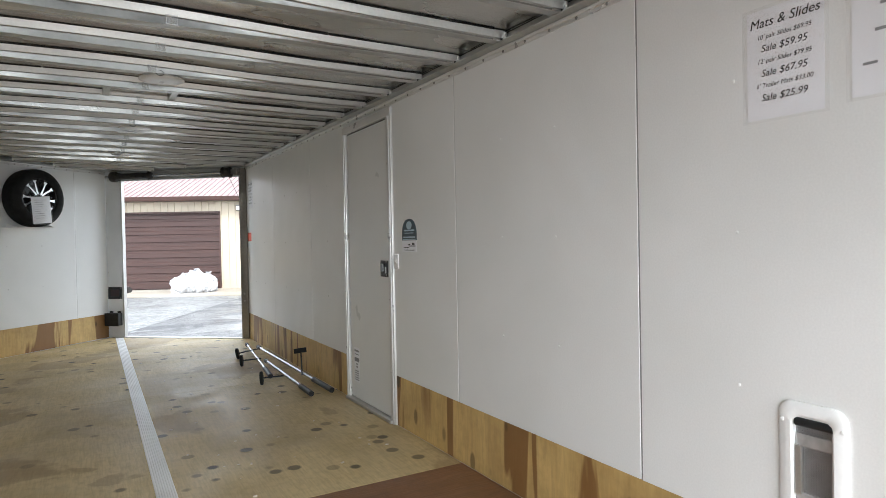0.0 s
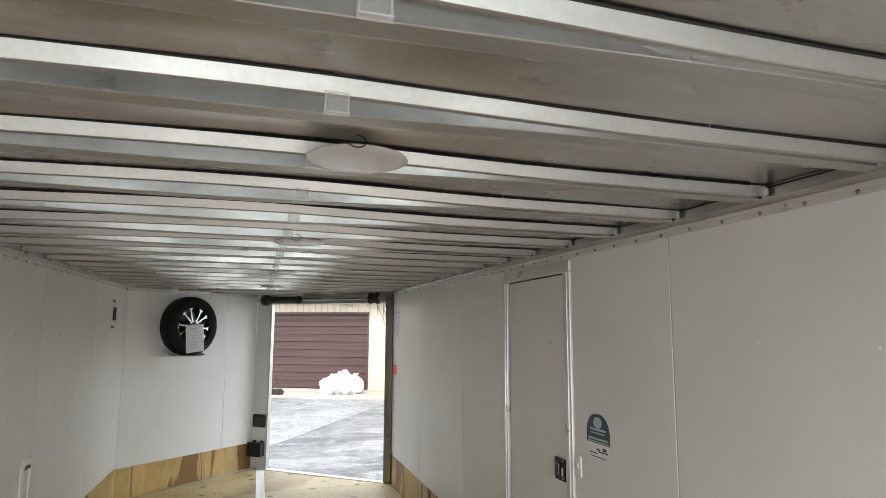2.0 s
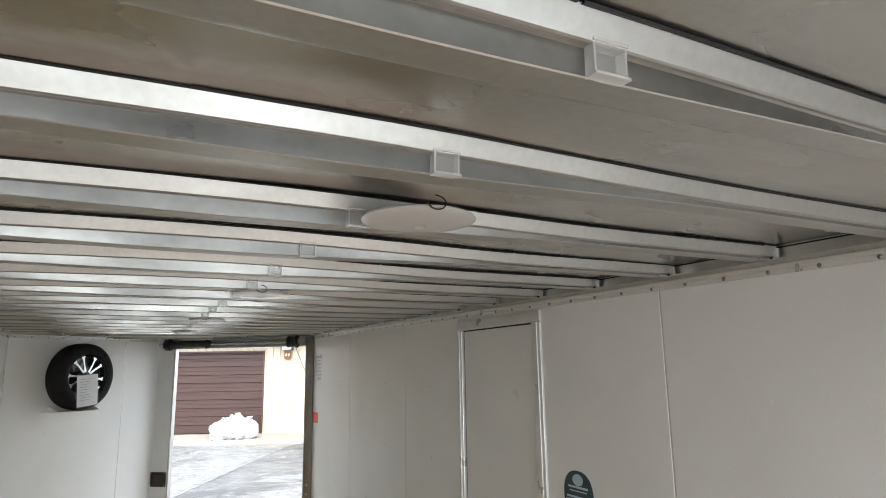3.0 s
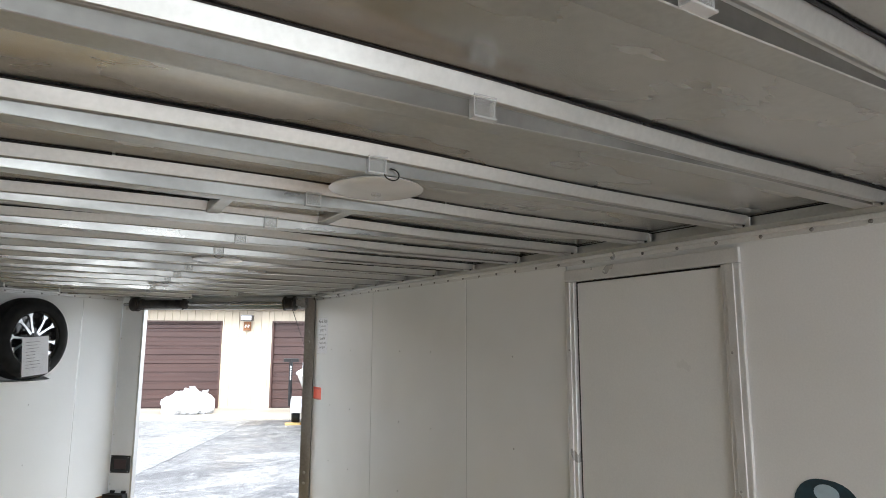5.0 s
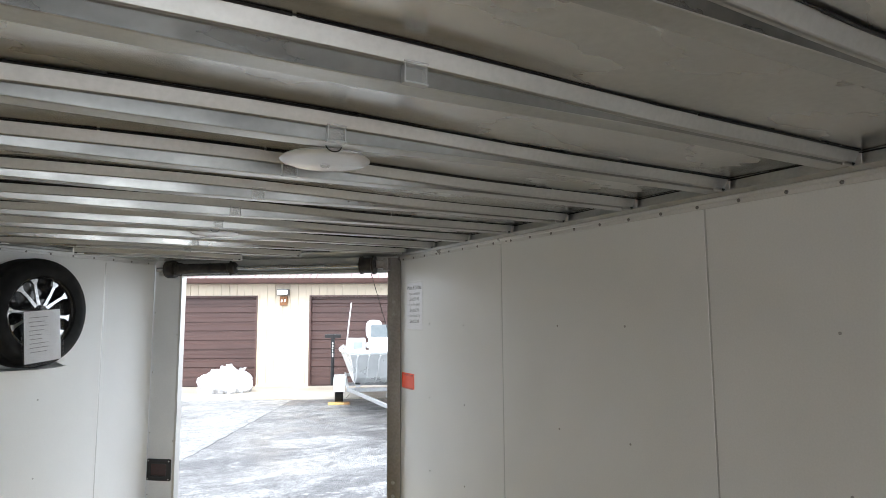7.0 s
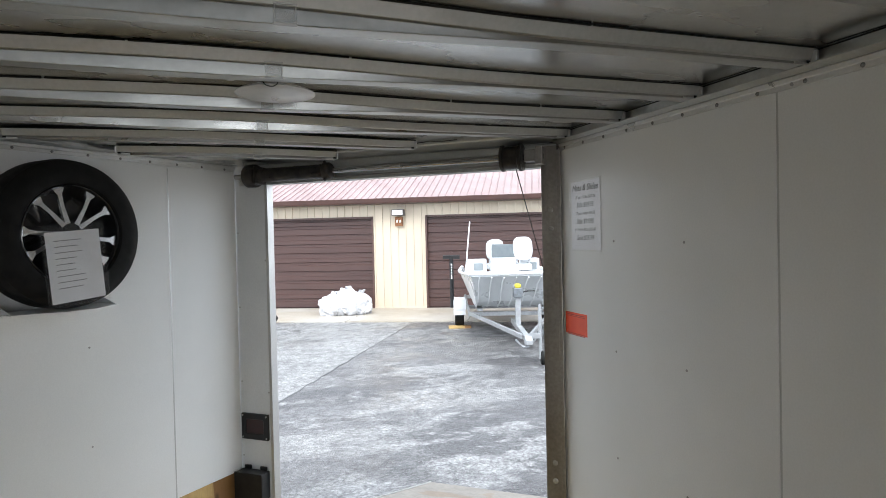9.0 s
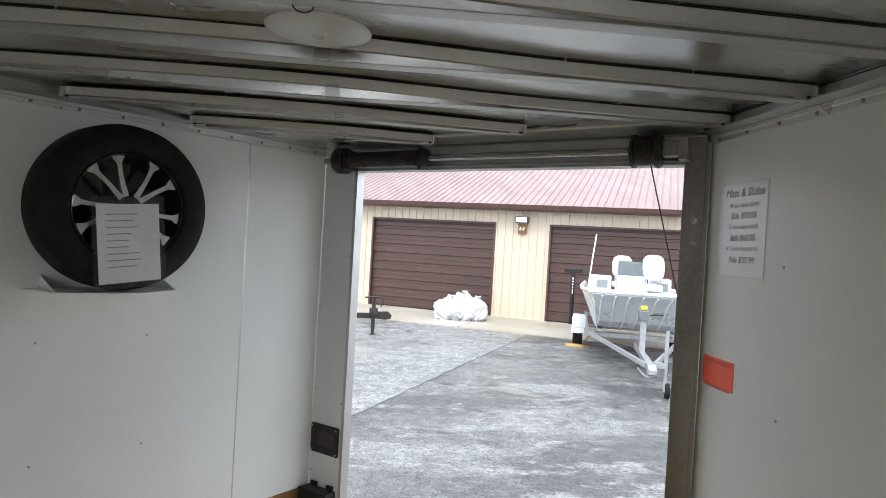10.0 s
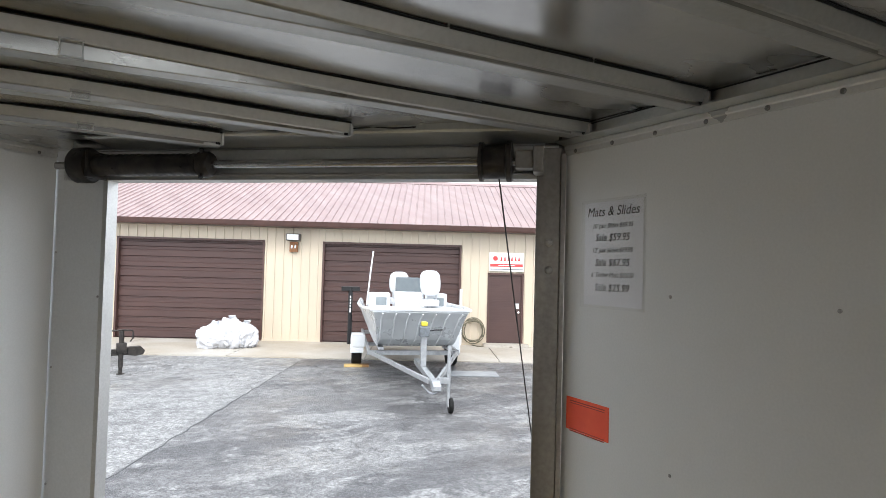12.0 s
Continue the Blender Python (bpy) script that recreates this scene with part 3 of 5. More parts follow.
# ramp door let down outside, and the cable that carries it
RAMP_LEN = 1.95
tilt = -math.degrees(math.asin((0.50) / RAMP_LEN))
ramp_door = empty("ramp_door", GATE_M @ Matrix.Translation((0, 0.09, -0.01)) @ pose(0, 0, 0, tilt, 0, 0), "lowered nose ramp door of weathered plywood in an aluminium edge", "ramp door")
bm = bmesh.new()
rounded(bm, 0.28, GATE_LEN - 0.022, 0, RAMP_LEN, -0.035, -0.004, 0.003)
part("deck", bm, RAMP_PLY, ramp_door)
for x in (0.265, GATE_LEN - 0.021):
    bm = bmesh.new()
    rounded(bm, x, x + 0.014, 0, RAMP_LEN, -0.036, 0.0, 0.002)
    part("edge_channel", bm, ALU, ramp_door)
cable_top = GATE_M @ Vector((1.555, -0.02, 1.80))
cable_end = ramp_door.matrix_world @ Vector((GATE_LEN - 0.012, RAMP_LEN - 0.06, 0.0))
bm = bmesh.new()
tube(bm, [cable_top.lerp(cable_end, k / 10) + Vector((0, 0, -0.03 * math.sin(math.pi * k / 10))) for k in range(11)], 0.0026, 6)
tagged(part("ramp_cable", bm, GREASE_AND_SHADE), "thin dark steel cable from drum to ramp door", "cable")

# ---- side door ----
door = empty("door_1", Matrix(), "white side door in an aluminium surround with black latch", "door", kind="structure")
bm = bmesh.new()
rounded(bm, HW + 0.002, HW + 0.045, DOOR0 + 0.004, DOOR1 - 0.010, 0.024, DOOR_TOP - 0.006, 0.003)
part("door_leaf", bm, DOOR_WHITE, door)
bm = bmesh.new()
box(bm, HW + 0.006, HW + 0.02, DOOR1 - 0.0095, DOOR1 - 0.001, 0.02, DOOR_TOP - 0.001)
box(bm, HW + 0.006, HW + 0.02, DOOR0 + 0.0, DOOR0 + 0.0035, 0.02, DOOR_TOP - 0.001)
# top strip is an addition that blocks daylight in the gap over the leaf
box(bm, HW + 0.006, HW + 0.02, DOOR0 + 0.0, DOOR1 - 0.001, DOOR_TOP - 0.0058, DOOR_TOP + 0.0008)
part("gasket", bm, BLACK, door, "black rubber gasket with an added light-blocking top strip")
for y0, y1, z0, z1 in ((DOOR1, DOOR1 + 0.05, 0.0, DOOR_TOP + 0.0), (DOOR0 - 0.064, DOOR0 - 0.001, 0.0, DOOR_TOP + 0.0), (DOOR0 - 0.064, DOOR1 + 0.05, DOOR_TOP + 0.001, DOOR_TOP + 0.05)):
    bm = bmesh.new()
    rounded(bm, HW - 0.012, HW + 0.05, y0, y1, z0, z1, 0.004)
    if z1 - z0 > 1:
        rounded(bm, HW - 0.017, HW - 0.0115, y0 + 0.018, y1 - 0.018, z0, z1, 0.002)
    part("surround", bm, RAIL_TRIM, door, "brushed aluminium door surround")
bm = bmesh.new()
rounded(bm, HW - 0.03, HW + 0.045, DOOR0 - 0.03, DOOR1 + 0.03, 0.0, 0.02, 0.004)
part("threshold", bm, TRIM, door, "scuffed aluminium threshold")
screws(door, [((HW - 0.0172, y, z), TO_LEFT) for y in (DOOR1 + 0.025, DOOR0 - 0.027) for z in (0.3, 0.72, 1.1, 1.5)])
bm = bmesh.new()
rounded(bm, HW - 0.010, HW + 0.004, 4.368, 4.465, 0.846, 0.942, 0.004)
latch = part("latch", bm, BLACK, door, "black paddle latch")
bm = bmesh.new()
rounded(bm, HW - 0.026, HW - 0.0095, 4.396, 4.432, 0.872, 0.925, 0.005)
part("paddle", bm, GLOSS_BLACK, latch)
bm = bmesh.new()
rounded(bm, HW - 0.014, HW - 0.0098, 4.378, 4.391, 0.868, 0.905, 0.002)
part("keeper", bm, TRIM, latch)
for y in (4.378, 4.455):
    for z in (0.858, 0.935):
        bm = bmesh.new()
        rod(bm, (HW - 0.0125, y, z), (HW - 0.0095, y, z), 0.005, 8)
        part("rivet", bm, SCREW, latch)

# light switch by the door
switch = empty("light_switch", Matrix(), "small white rocker switch on the wall beside the door", "switch")
bm = bmesh.new()
rounded(bm, HW - 0.009, HW, 4.225, 4.279, 0.898, 0.982, 0.004)
part("plate", bm, SWITCH, switch)
bm = bmesh.new()
prism(bm, [(HW - 0.009, 0.925), (HW - 0.015, 0.94), (HW - 0.010, 0.962), (HW - 0.009, 0.962)], 4.241, 4.263, "y")
part("rocker", bm, SWITCH, switch)

# stickers on the door side
sticker = empty("wall_sticker", Matrix.Translation((HW - 0.0003, 4.09, 1.058)) @ Matrix.Diagonal((1, 1.2, 0.83, 1)), "dark teal arched sticker with pale print on the wall", "sticker")
bm = bmesh.new()
arch = [(-0.074, 0.0), (0.074, 0.0)] + [(0.074 * math.cos(a) ** 0.8 if math.cos(a) > 0 else -0.074 * abs(math.cos(a)) ** 0.8, 0.04 + 0.10 * math.sin(a)) for a in [math.pi * k / 16 for k in range(17)]]
prism(bm, arch, -0.0012, 0.0, "x")
part("backing", bm, TEAL, sticker)
bm = bmesh.new()
lathe(bm, [(0.027, 0), (0.027, 0.0006), (0.024, 0.0008)], Matrix.Translation((-0.0012, 0.0, 0.098)) @ TO_LEFT, 24)
part("emblem", bm, PALE, sticker, "pale round emblem")
for z, w, h in ((0.060, 0.05, 0.010), (0.045, 0.044, 0.005), (0.016, 0.060, 0.009), (0.004, 0.066, 0.005)):
    bm = bmesh.new()
    box(bm, -0.0019, -0.0013, -w, w, z, z + h)
    part("print_bar", bm, PALE, sticker)
bm = bmesh.new()
box(bm, -0.001, 0.0, -0.072, 0.072, -0.075, -0.001)
part("lower_sheet", bm, PAPER, sticker)
for y, z, w, h in ((-0.04, -0.03, 0.012, 0.014), (0.0, -0.032, 0.010, 0.008), (-0.03, -0.040, 0.03, 0.006), (0.03, -0.05, 0.025, 0.005), (0.0, -0.066, 0.05, 0.004)):
    bm = bmesh.new()
    box(bm, -0.0016, -0.0011, y - w, y + w, z, z + h)
    part("print_bar", bm, INK, sticker)
label = empty("warning_label", Matrix.Translation((HW + 0.0018, 4.90, 0.13)), "white warning label with grey print low on the door", "label")
bm = bmesh.new()
box(bm, -0.0008, 0, -0.042, 0.042, 0, 0.225)
part("backing", bm, PAPER, label)
for z, h, w in ((0.20, 0.012, 0.038), (0.18, 0.006, 0.034), (0.135, 0.026, 0.040), (0.115, 0.008, 0.014), (0.095, 0.01, 0.012), (0.07, 0.006, 0.034), (0.056, 0.006, 0.034), (0.042, 0.006, 0.03), (0.026, 0.006, 0.036), (0.012, 0.006, 0.036)):
    bm = bmesh.new()
    box(bm, -0.0014, -0.0009, -w, w, z, z + h)
    part("print_bar", bm, FAINT_INK, label)


# ---- price sheets on the right wall ----
def price_sheet(y_mid, z_mid, lines, note, width=0.216, height=0.279):
    sheet = empty("price_sheet", RIGHT_M @ Matrix.Translation((-y_mid, z_mid, 0)), note, "sign", "printed price sheets")
    bm = bmesh.new()
    bmesh.ops.create_grid(bm, x_segments=10, y_segments=12, size=0.5)
    for v in bm.verts:
        v.co = Vector((v.co.x * width, v.co.y * height, 0.002 + 0.0012 * noise.noise(Vector((v.co.x * 3, v.co.y * 3, y_mid)))))
    r = bmesh.ops.extrude_face_region(bm, geom=list(bm.faces))
    bmesh.ops.translate(bm, vec=(0, 0, -0.0004), verts=[g for g in r["geom"] if isinstance(g, bmesh.types.BMVert)])
    part("paper", bm, PAPER, sheet)
    bm = bmesh.new()
    w, h = width / 2 + 0.012, height / 2 + 0.008
    rounded(bm, -w, w, -h, h, 0.0042, 0.0048, 0.0001, 1)
    cover = part("clear_sleeve", bm, SLEEVE, sheet, "clear plastic sleeve")
    cover.visible_shadow = False
    for body, size, z in lines:
        if body.startswith("|"):
            bm = bmesh.new()
            off, span = [float(q) for q in body[1:].split(",")]
            box(bm, off - span / 2, off + span / 2, z - size / 2, z + size / 2, 0.0036, 0.004)
            part("print_bar", bm, FAINT_INK, sheet)
        else:
            lettering(body, size * 1.06, INK, sheet, Matrix.Translation((0, z, 0.004)), 0.22)
    return sheet


MATS = [("Mats & Slides", 0.034, 0.112), ("10' pair Slides $69.95", 0.0165, 0.074), ("Sale $59.95", 0.026, 0.042), ("12' pair Slides $79.95", 0.0165, 0.008),
        ("Sale $67.95", 0.026, -0.025), ("6' Trailer Mats $33.00", 0.0165, -0.058), ("Sale $25.99", 0.026, -0.092)]
price_sheet(7.898, 1.578, MATS, "white price sheet in a clear sleeve near the doorway")
price_sheet(2.0, 1.489, [(a, c * 0.92, z * 0.93) for a, c, z in MATS], "white price sheet in a clear sleeve high on the wall", 0.195, 0.278)
price_sheet(1.735, 1.50, [("2019", 0.022, 0.118), ("|0,0.12", 0.006, 0.098), ("|0,0.06", 0.006, 0.085), ("|0,0.10", 0.006, 0.055), ("|0,0.05", 0.006, 0.042), ("|0,0.12", 0.007, 0.0), ("|0,0.06", 0.006, -0.012),
                          ("|-0.07,0.03", 0.006, -0.07), ("|0.01,0.09", 0.02, -0.068)], "white specification sheet taped to the wall")
orange = empty("orange_notice", RIGHT_M @ Matrix.Translation((-7.987, 1.12, 0)), "bright orange paper notice on the wall", "notice")
bm = bmesh.new()
rounded(bm, -0.086, 0.086, -0.040, 0.052, 0.0002, 0.0012, 0.0003, 1)
part("paper", bm, ORANGE, orange)
for z, h in ((0.042, 0.003), (0.036, 0.002), (-0.036, 0.002), (-0.042, 0.003)):
    bm = bmesh.new()
    box(bm, -0.07, 0.07, z - h / 2, z + h / 2, 0.0013, 0.0017)
    part("print_bar", bm, ORANGE_INK, orange)


# ---- flow-through vents and the latch of the other wall ----
def ring_plate(bm, w, h, r, hole, depth, seg=6):
    """A round-cornered plate with a round-cornered hole; x, z are its plane, it stands out to -y."""
    def outline(a, c, q):
        pts = []
        for cx, cz, t0 in ((a - q, c - q, 0), (-a + q, c - q, 90), (-a + q, -c + q, 180), (a - q, -c + q, 270)):
            for k in range(seg + 1):
                t = radians(t0 + 90 * k / seg)
                pts.append((cx + q * math.cos(t), cz + q * math.sin(t)))
        return pts
    rings = [[bm.verts.new((x, y, z)) for x, z in outline(a, c, q)] for a, c, q, y in (
        (w, h, r, 0), (w, h, r, -depth * 0.6), (w - 0.006, h - 0.006, r, -depth), (w - hole + 0.003, h - hole + 0.003, r * 0.7, -depth), (w - hole, h - hole, r * 0.7, -depth * 0.7), (w - hole, h - hole, r * 0.7, 0.04))]
    k = len(rings[0])
    for a, c in zip(rings, rings[1:]):
        for i in range(k):
            bm.faces.new((a[i], a[(i + 1) % k], c[(i + 1) % k], c[i]))


def side_vent(m, note):
    vent = empty("side_vent", m, note, "vent")
    bm = bmesh.new()
    ring_plate(bm, 0.082, 0.17, 0.035, 0.034, 0.010)
    part("flange", bm, SWITCH, vent, "white round-cornered flange", True)
    # near-black sheet stands in for the shade seen through the mesh holes
    bm = bmesh.new()
    box(bm, -0.05, 0.05, 0.018, 0.021, -0.14, 0.14)
    part("backing", bm, GREASE_AND_SHADE, vent)
    bm = bmesh.new()
    for i in range(17):
        x = -0.048 + i * 0.006
        box(bm, x - 0.0017, x + 0.0017, 0.0105, 0.0125, -0.135, 0.135)
    for i in range(45):
        z = -0.134 + i * 0.006
        box(bm, -0.049, 0.049, 0.0105, 0.0125, z - 0.0017, z + 0.0017)
    tagged(part("wire_mesh", bm, MESH, vent, "grey wire mesh"), kind="stuff")
    bm = bmesh.new()
    rod(bm, (-0.042, 0.000, 0.120), (0.048, 0.000, 0.120), 0.0105, 12)
    part("crossbar", bm, BLACK, vent, "black crossbar", True)
    for z in (0.075, -0.07):
        bm = bmesh.new()
        rounded(bm, -0.046, 0.048, 0.003, 0.0100, z - 0.016, z + 0.016, 0.003)
        part("slat", bm, MESH, vent)
    bm = bmesh.new()
    rounded(bm, -0.046, -0.030, -0.003, 0.0095, -0.06, 0.062, 0.002)
    part("slide_catch", bm, TRIM, vent, "folded metal catch")
    for x in (-0.072, 0.072):
        for z in (0.12, -0.12):
            bm = bmesh.new()
            lathe(bm, [(0.006, 0), (0.005, 0.002), (0.001, 0.003)], Matrix.Translation((x, -0.0095, z)) @ TO_ROOM, 10)
            part("screw", bm, SWITCH, vent)
    return vent


side_vent(Matrix.Translation((HW - 0.0005, 1.937, 0.477)) @ pose(0, 0, 0, 0, 0, -90), "white framed flow-through vent low on the wall")
side_vent(Matrix.Translation((-HW + 0.0005, 5.765, 0.64)) @ pose(0, 0, 0, 0, 0, 90), "white framed flow-through vent on the far wall")
catch = empty("bar_latch", Matrix.Translation((-HW, 7.56, 1.635)) @ pose(0, 0, 0, 0, 0, 90), "upright black and chrome bar latch on the wall", "latch")
for z in (0.109, -0.109):
    bm = bmesh.new()
    rounded(bm, -0.03, 0.03, -0.012, 0.0, z - 0.009, z + 0.009, 0.003)
    part("end_cap", bm, BLACK, catch)
bm = bmesh.new()
rounded(bm, -0.012, 0.012, -0.016, 0.0, -0.11, 0.11, 0.004)
part("bar", bm, TRIM, catch)
bm = bmesh.new()
rounded(bm, -0.02, 0.006, -0.026, -0.005, -0.055, 0.055, 0.004)
part("grip", bm, BLACK, catch)

# ---- ceiling: skin, rafters, top rails, trims ----
RAFTERS = [3.551 - 0.367 * i + (0.04 if i > 2 else 0) for i in range(8, 0, -1)] + [3.551 + 0.3675 * i for i in range(9)] + [6.491 + 0.382 * i for i in range(1, 5)] + [8.36, 8.67, 9.0]


def crown(x):
    """How far the roof is arched at x: 1 near the middle, 0 towards the walls."""
    return math.cos(min(1.0, abs(x + 0.15) / (0.85 if x > -0.15 else 1.05)) * math.pi / 2) ** 2


def skin_z(x, y):
    return 1.914 + 0.013 * crown(x) + lift(y)


bm = bmesh.new()
rows = []
ys = [BACK] + [BACK + 0.06 * i for i in range(1, 140) if BACK + 0.06 * i < VY] + [VY] + [VY + 1.13 * k / 14 for k in range(1, 15)]
for y in ys:
    row = []
    for k in range(41):
        lo, hi = v_left(min(y, NOSE.y - 0.01)) - 0.03, v_right(min(y, NOSE.y - 0.01)) + 0.03
        x = lo + (hi - lo) * k / 40
        sag = 0.007 * noise.noise(Vector((x * 0.8, y * 2.1, 3.0))) + 0.003 * noise.noise(Vector((x * 2.2, y * 5.0, 7.0)))
        row.append(bm.verts.new((x, y, skin_z(x, y) + 0.6 * sag + 0.0035)))
    rows.append(row)
for a, c in zip(rows, rows[1:]):
    for k in range(40):
        bm.faces.new((a[k], a[k + 1], c[k + 1], c[k]))
r = bmesh.ops.extrude_face_region(bm, geom=list(bm.faces))
bmesh.ops.translate(bm, vec=(0, 0, 0.03), verts=[g for g in r["geom"] if isinstance(g, bmesh.types.BMVert)])
tagged(part("ceiling", bm, SKIN, smooth=True), "dull rippled aluminium roof skin above the rafters", "ceiling", kind="structure")


def rafter_ring(bm, x, y):
    """The section of a rafter at x: a leaning upper web with a lip, a lower web that is deep only under the arch, a flat foot with a rolled far edge."""
    top, h = skin_z(x, y) + 0.0008, 0.003 + (0.023 if y < VY else 0.008) * crown(x)
    pts = [(-0.054, 0.0), (-0.0425, -0.026), (-0.040, -0.0275), (-0.0335, -0.0262), (-0.030, -0.0275), (-0.0265, -0.029 - h), (-0.025, -0.0305 - h), (0.015, -0.0305 - h), (0.020, -0.0298 - h), (0.0235, -0.027 - h), (0.0245, -0.024), (0.050, 0.0)]
    return [bm.verts.new((x, p, top + q)) for p, q in pts]


def end_span(y):
    """Where a rafter ends at either side: at the wall rails, or at the deeper box over the nose doorway."""
    return v_left(y + 0.03) + (0.03 if y < VY else 0.06), (HW - 0.03 if y < VY else v_right(y + 0.03) - 0.24 + 0.26 * (y - 8.36))


for y in RAFTERS:
    lo, hi = end_span(y)
    if hi - lo < 0.3:
        continue
    rafter = empty("ceiling_rafter", Matrix.Translation((0, y, 0)), "matt aluminium arched roof rafter under the skin", "rafter", "roof rafters", "structure")
    bm = bmesh.new()
    rings = [rafter_ring(bm, lo + (hi - lo) * k / 40, y) for k in range(41)]
    m = len(rings[0])
    for a, c in zip(rings, rings[1:]):
        for k in range(m):
            # the lower web faces get the copy with shade in its colour
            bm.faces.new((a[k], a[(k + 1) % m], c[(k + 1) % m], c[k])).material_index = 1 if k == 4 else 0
    bm.faces.new(rings[0])
    bm.faces.new(rings[-1])
    part("channel", bm, ALU, rafter).data.materials.append(SHADED_WEB)
    for side, x in ((1, hi), (-1, lo)):
        top = skin_z(x, y)
        bm = bmesh.new()
        rounded(bm, x - 0.004 + side * 0.002, x + 0.004 + side * 0.002, -0.058, -0.040, top - 0.036, top - 0.004, 0.001, 1)
        rounded(bm, min(x, x - side * 0.05), max(x, x - side * 0.05), -0.0415, -0.0375, top - 0.0375, top - 0.030, 0.001, 1)
        part("end_bracket", bm, TRIM, rafter, "bright end bracket")
        # near-black block drawn on for the shade inside the end slot
        bm = bmesh.new()
        rounded(bm, min(x - side * 0.004, x - side * 0.016), max(x - side * 0.004, x - side * 0.016), -0.0445, -0.0425, top - 0.034, top - 0.027, 0.0008, 1)
        part("end_slot", bm, DARK, rafter, "solid dark piece in place of the shaded end slot")
    rough = random.Random(int(y * 100))
    bm = bmesh.new()
    x = lo
    while x < hi - 0.05:
        q = min(hi, x + rough.uniform(0.25, 0.9))
        r0 = rough.uniform(0.0016, 0.0030)
        tube(bm, [(x + (q - x) * k / 8, -0.0552 - rough.uniform(0, 0.0016), skin_z(x + (q - x) * k / 8, y) + 0.0004) for k in range(9)], r0, 5)
        x = q + rough.choice((0.0, 0.0, 0.006))
    part("sealant_line", bm, BLACK, rafter, "black uneven sealant line")
    if lo < -0.1 and hi > 0.15:
        x = 0.004 + 0.009 * max(0.0, 5.5 - y)
        t, h = skin_z(x, y) + 0.0048, 0.003 + (0.023 if y < VY else 0.008) * crown(x)
        bm = bmesh.new()
        rounded(bm, x - 0.018, x + 0.018, -0.0425, -0.0408, t - 0.036 - h, t - 0.028, 0.0005, 1)
        clip = part("wire_clip", bm, CLEAR, rafter, "clear plastic wire clip")
        clip.visible_shadow = False
        bm = bmesh.new()
        for side in (-1, 1):
            rounded(bm, x + side * 0.0185 - 0.0014, x + side * 0.0185 + 0.0014, -0.0425, -0.029, t - 0.037 - h, t - 0.027, 0.0005, 1)
        for z in (t - 0.0275, t - 0.0365 - h):
            rounded(bm, x - 0.021, x + 0.021, -0.0455, -0.030, z - 0.0016, z + 0.0016, 0.0006, 1)
        rim = part("clip_edge", bm, CLIP_EDGE, clip, "thick clear clip edges")
        rim.visible_shadow = False


def rail(name, m, length, note):
    """The top rail along a wall: a sloped cove and an upright plate; local y points out of the room."""
    ob = empty(name, m, note, "rail", kind="structure")
    rise = Matrix.Identity(4)
    rise[2][0] = 0.009 * m[1][0]
    rise[2][3] = lift(m.translation.y)
    bm = bmesh.new()
    prism(bm, [(-0.0012, 1.848), (-0.0012, 1.870), (-0.040, 1.879), (-0.040, 1.883), (-0.014, 1.886), (-0.014, 2.02), (0.085, 2.02), (0.085, 1.848)], 0, length, "x")
    bmesh.ops.transform(bm, matrix=rise, verts=bm.verts)
    part("top_rail", bm, ALU, ob)
    bm = bmesh.new()
    tube(bm, [(length * k / 40, -0.0150, 1.9142 + rise[2][0] * length * k / 40 + rise[2][3]) for k in range(41)], 0.0022, 5)
    part("sealant_line", bm, BLACK, ob, "black sealant line under the skin")
    bm = bmesh.new()
    prism(bm, [(-0.0014, 1.842), (-0.0035, 1.843), (-0.0045, 1.856), (-0.0085, 1.859), (-0.0095, 1.868), (-0.005, 1.874), (-0.0014, 1.876)], 0.006, length - 0.006, "x")
    bmesh.ops.transform(bm, matrix=rise, verts=bm.verts)
    part("cove_trim", bm, RAIL_TRIM, ob, "bright trim strip with screws")
    screws(ob, [((x, -0.0042, 1.851 + rise[2][0] * x + rise[2][3]), TO_ROOM) for x in [0.05 + 0.1475 * k for k in range(int((length - 0.05) / 0.1475) + 1)]], DARK_SCREW, 1.35)


rail("top_rail_right", plane_frame(Vector((HW, VY, 0)), Vector((HW, BACK, 0))), VY - BACK, "aluminium top rail over the wall panels")
rail("top_rail_left", plane_frame(Vector((-HW, BACK, 0)), Vector((-HW, VY, 0))), VY - BACK, "aluminium top rail over the wall panels")
rail("top_rail_nose", NOSE_M, NOSE_LEN, "aluminium top rail over the nose wall")
bm = bmesh.new()
prism(bm, [(-HW - 0.07, BACK - 0.06), (-HW - 0.07, BACK), (HW + 0.07, BACK), (HW + 0.07, BACK - 0.06)], 1.87, 2.06)
tagged(part("rear_header", bm, ALU), "aluminium header of the open rear doorway", "beam", kind="structure")

# two braces that frame the blanked roof vent
for x in (-0.16, 0.17):
    bm = bmesh.new()
    rounded(bm, x - 0.018, x + 0.018, RAFTERS[11] + 0.022, RAFTERS[12] - 0.034, 1.892, 1.9205, 0.002, 1)
    tagged(part("vent_brace", bm, ALU), "short aluminium brace between two rafters", "brace", kind="structure")
bm = bmesh.new()
box(bm, -0.138, 0.148, 4.712, 4.965, 1.9125, 1.9165)
tagged(part("vent_blank", bm, SKIN), "flat aluminium blank of the roof vent", "panel", kind="structure")


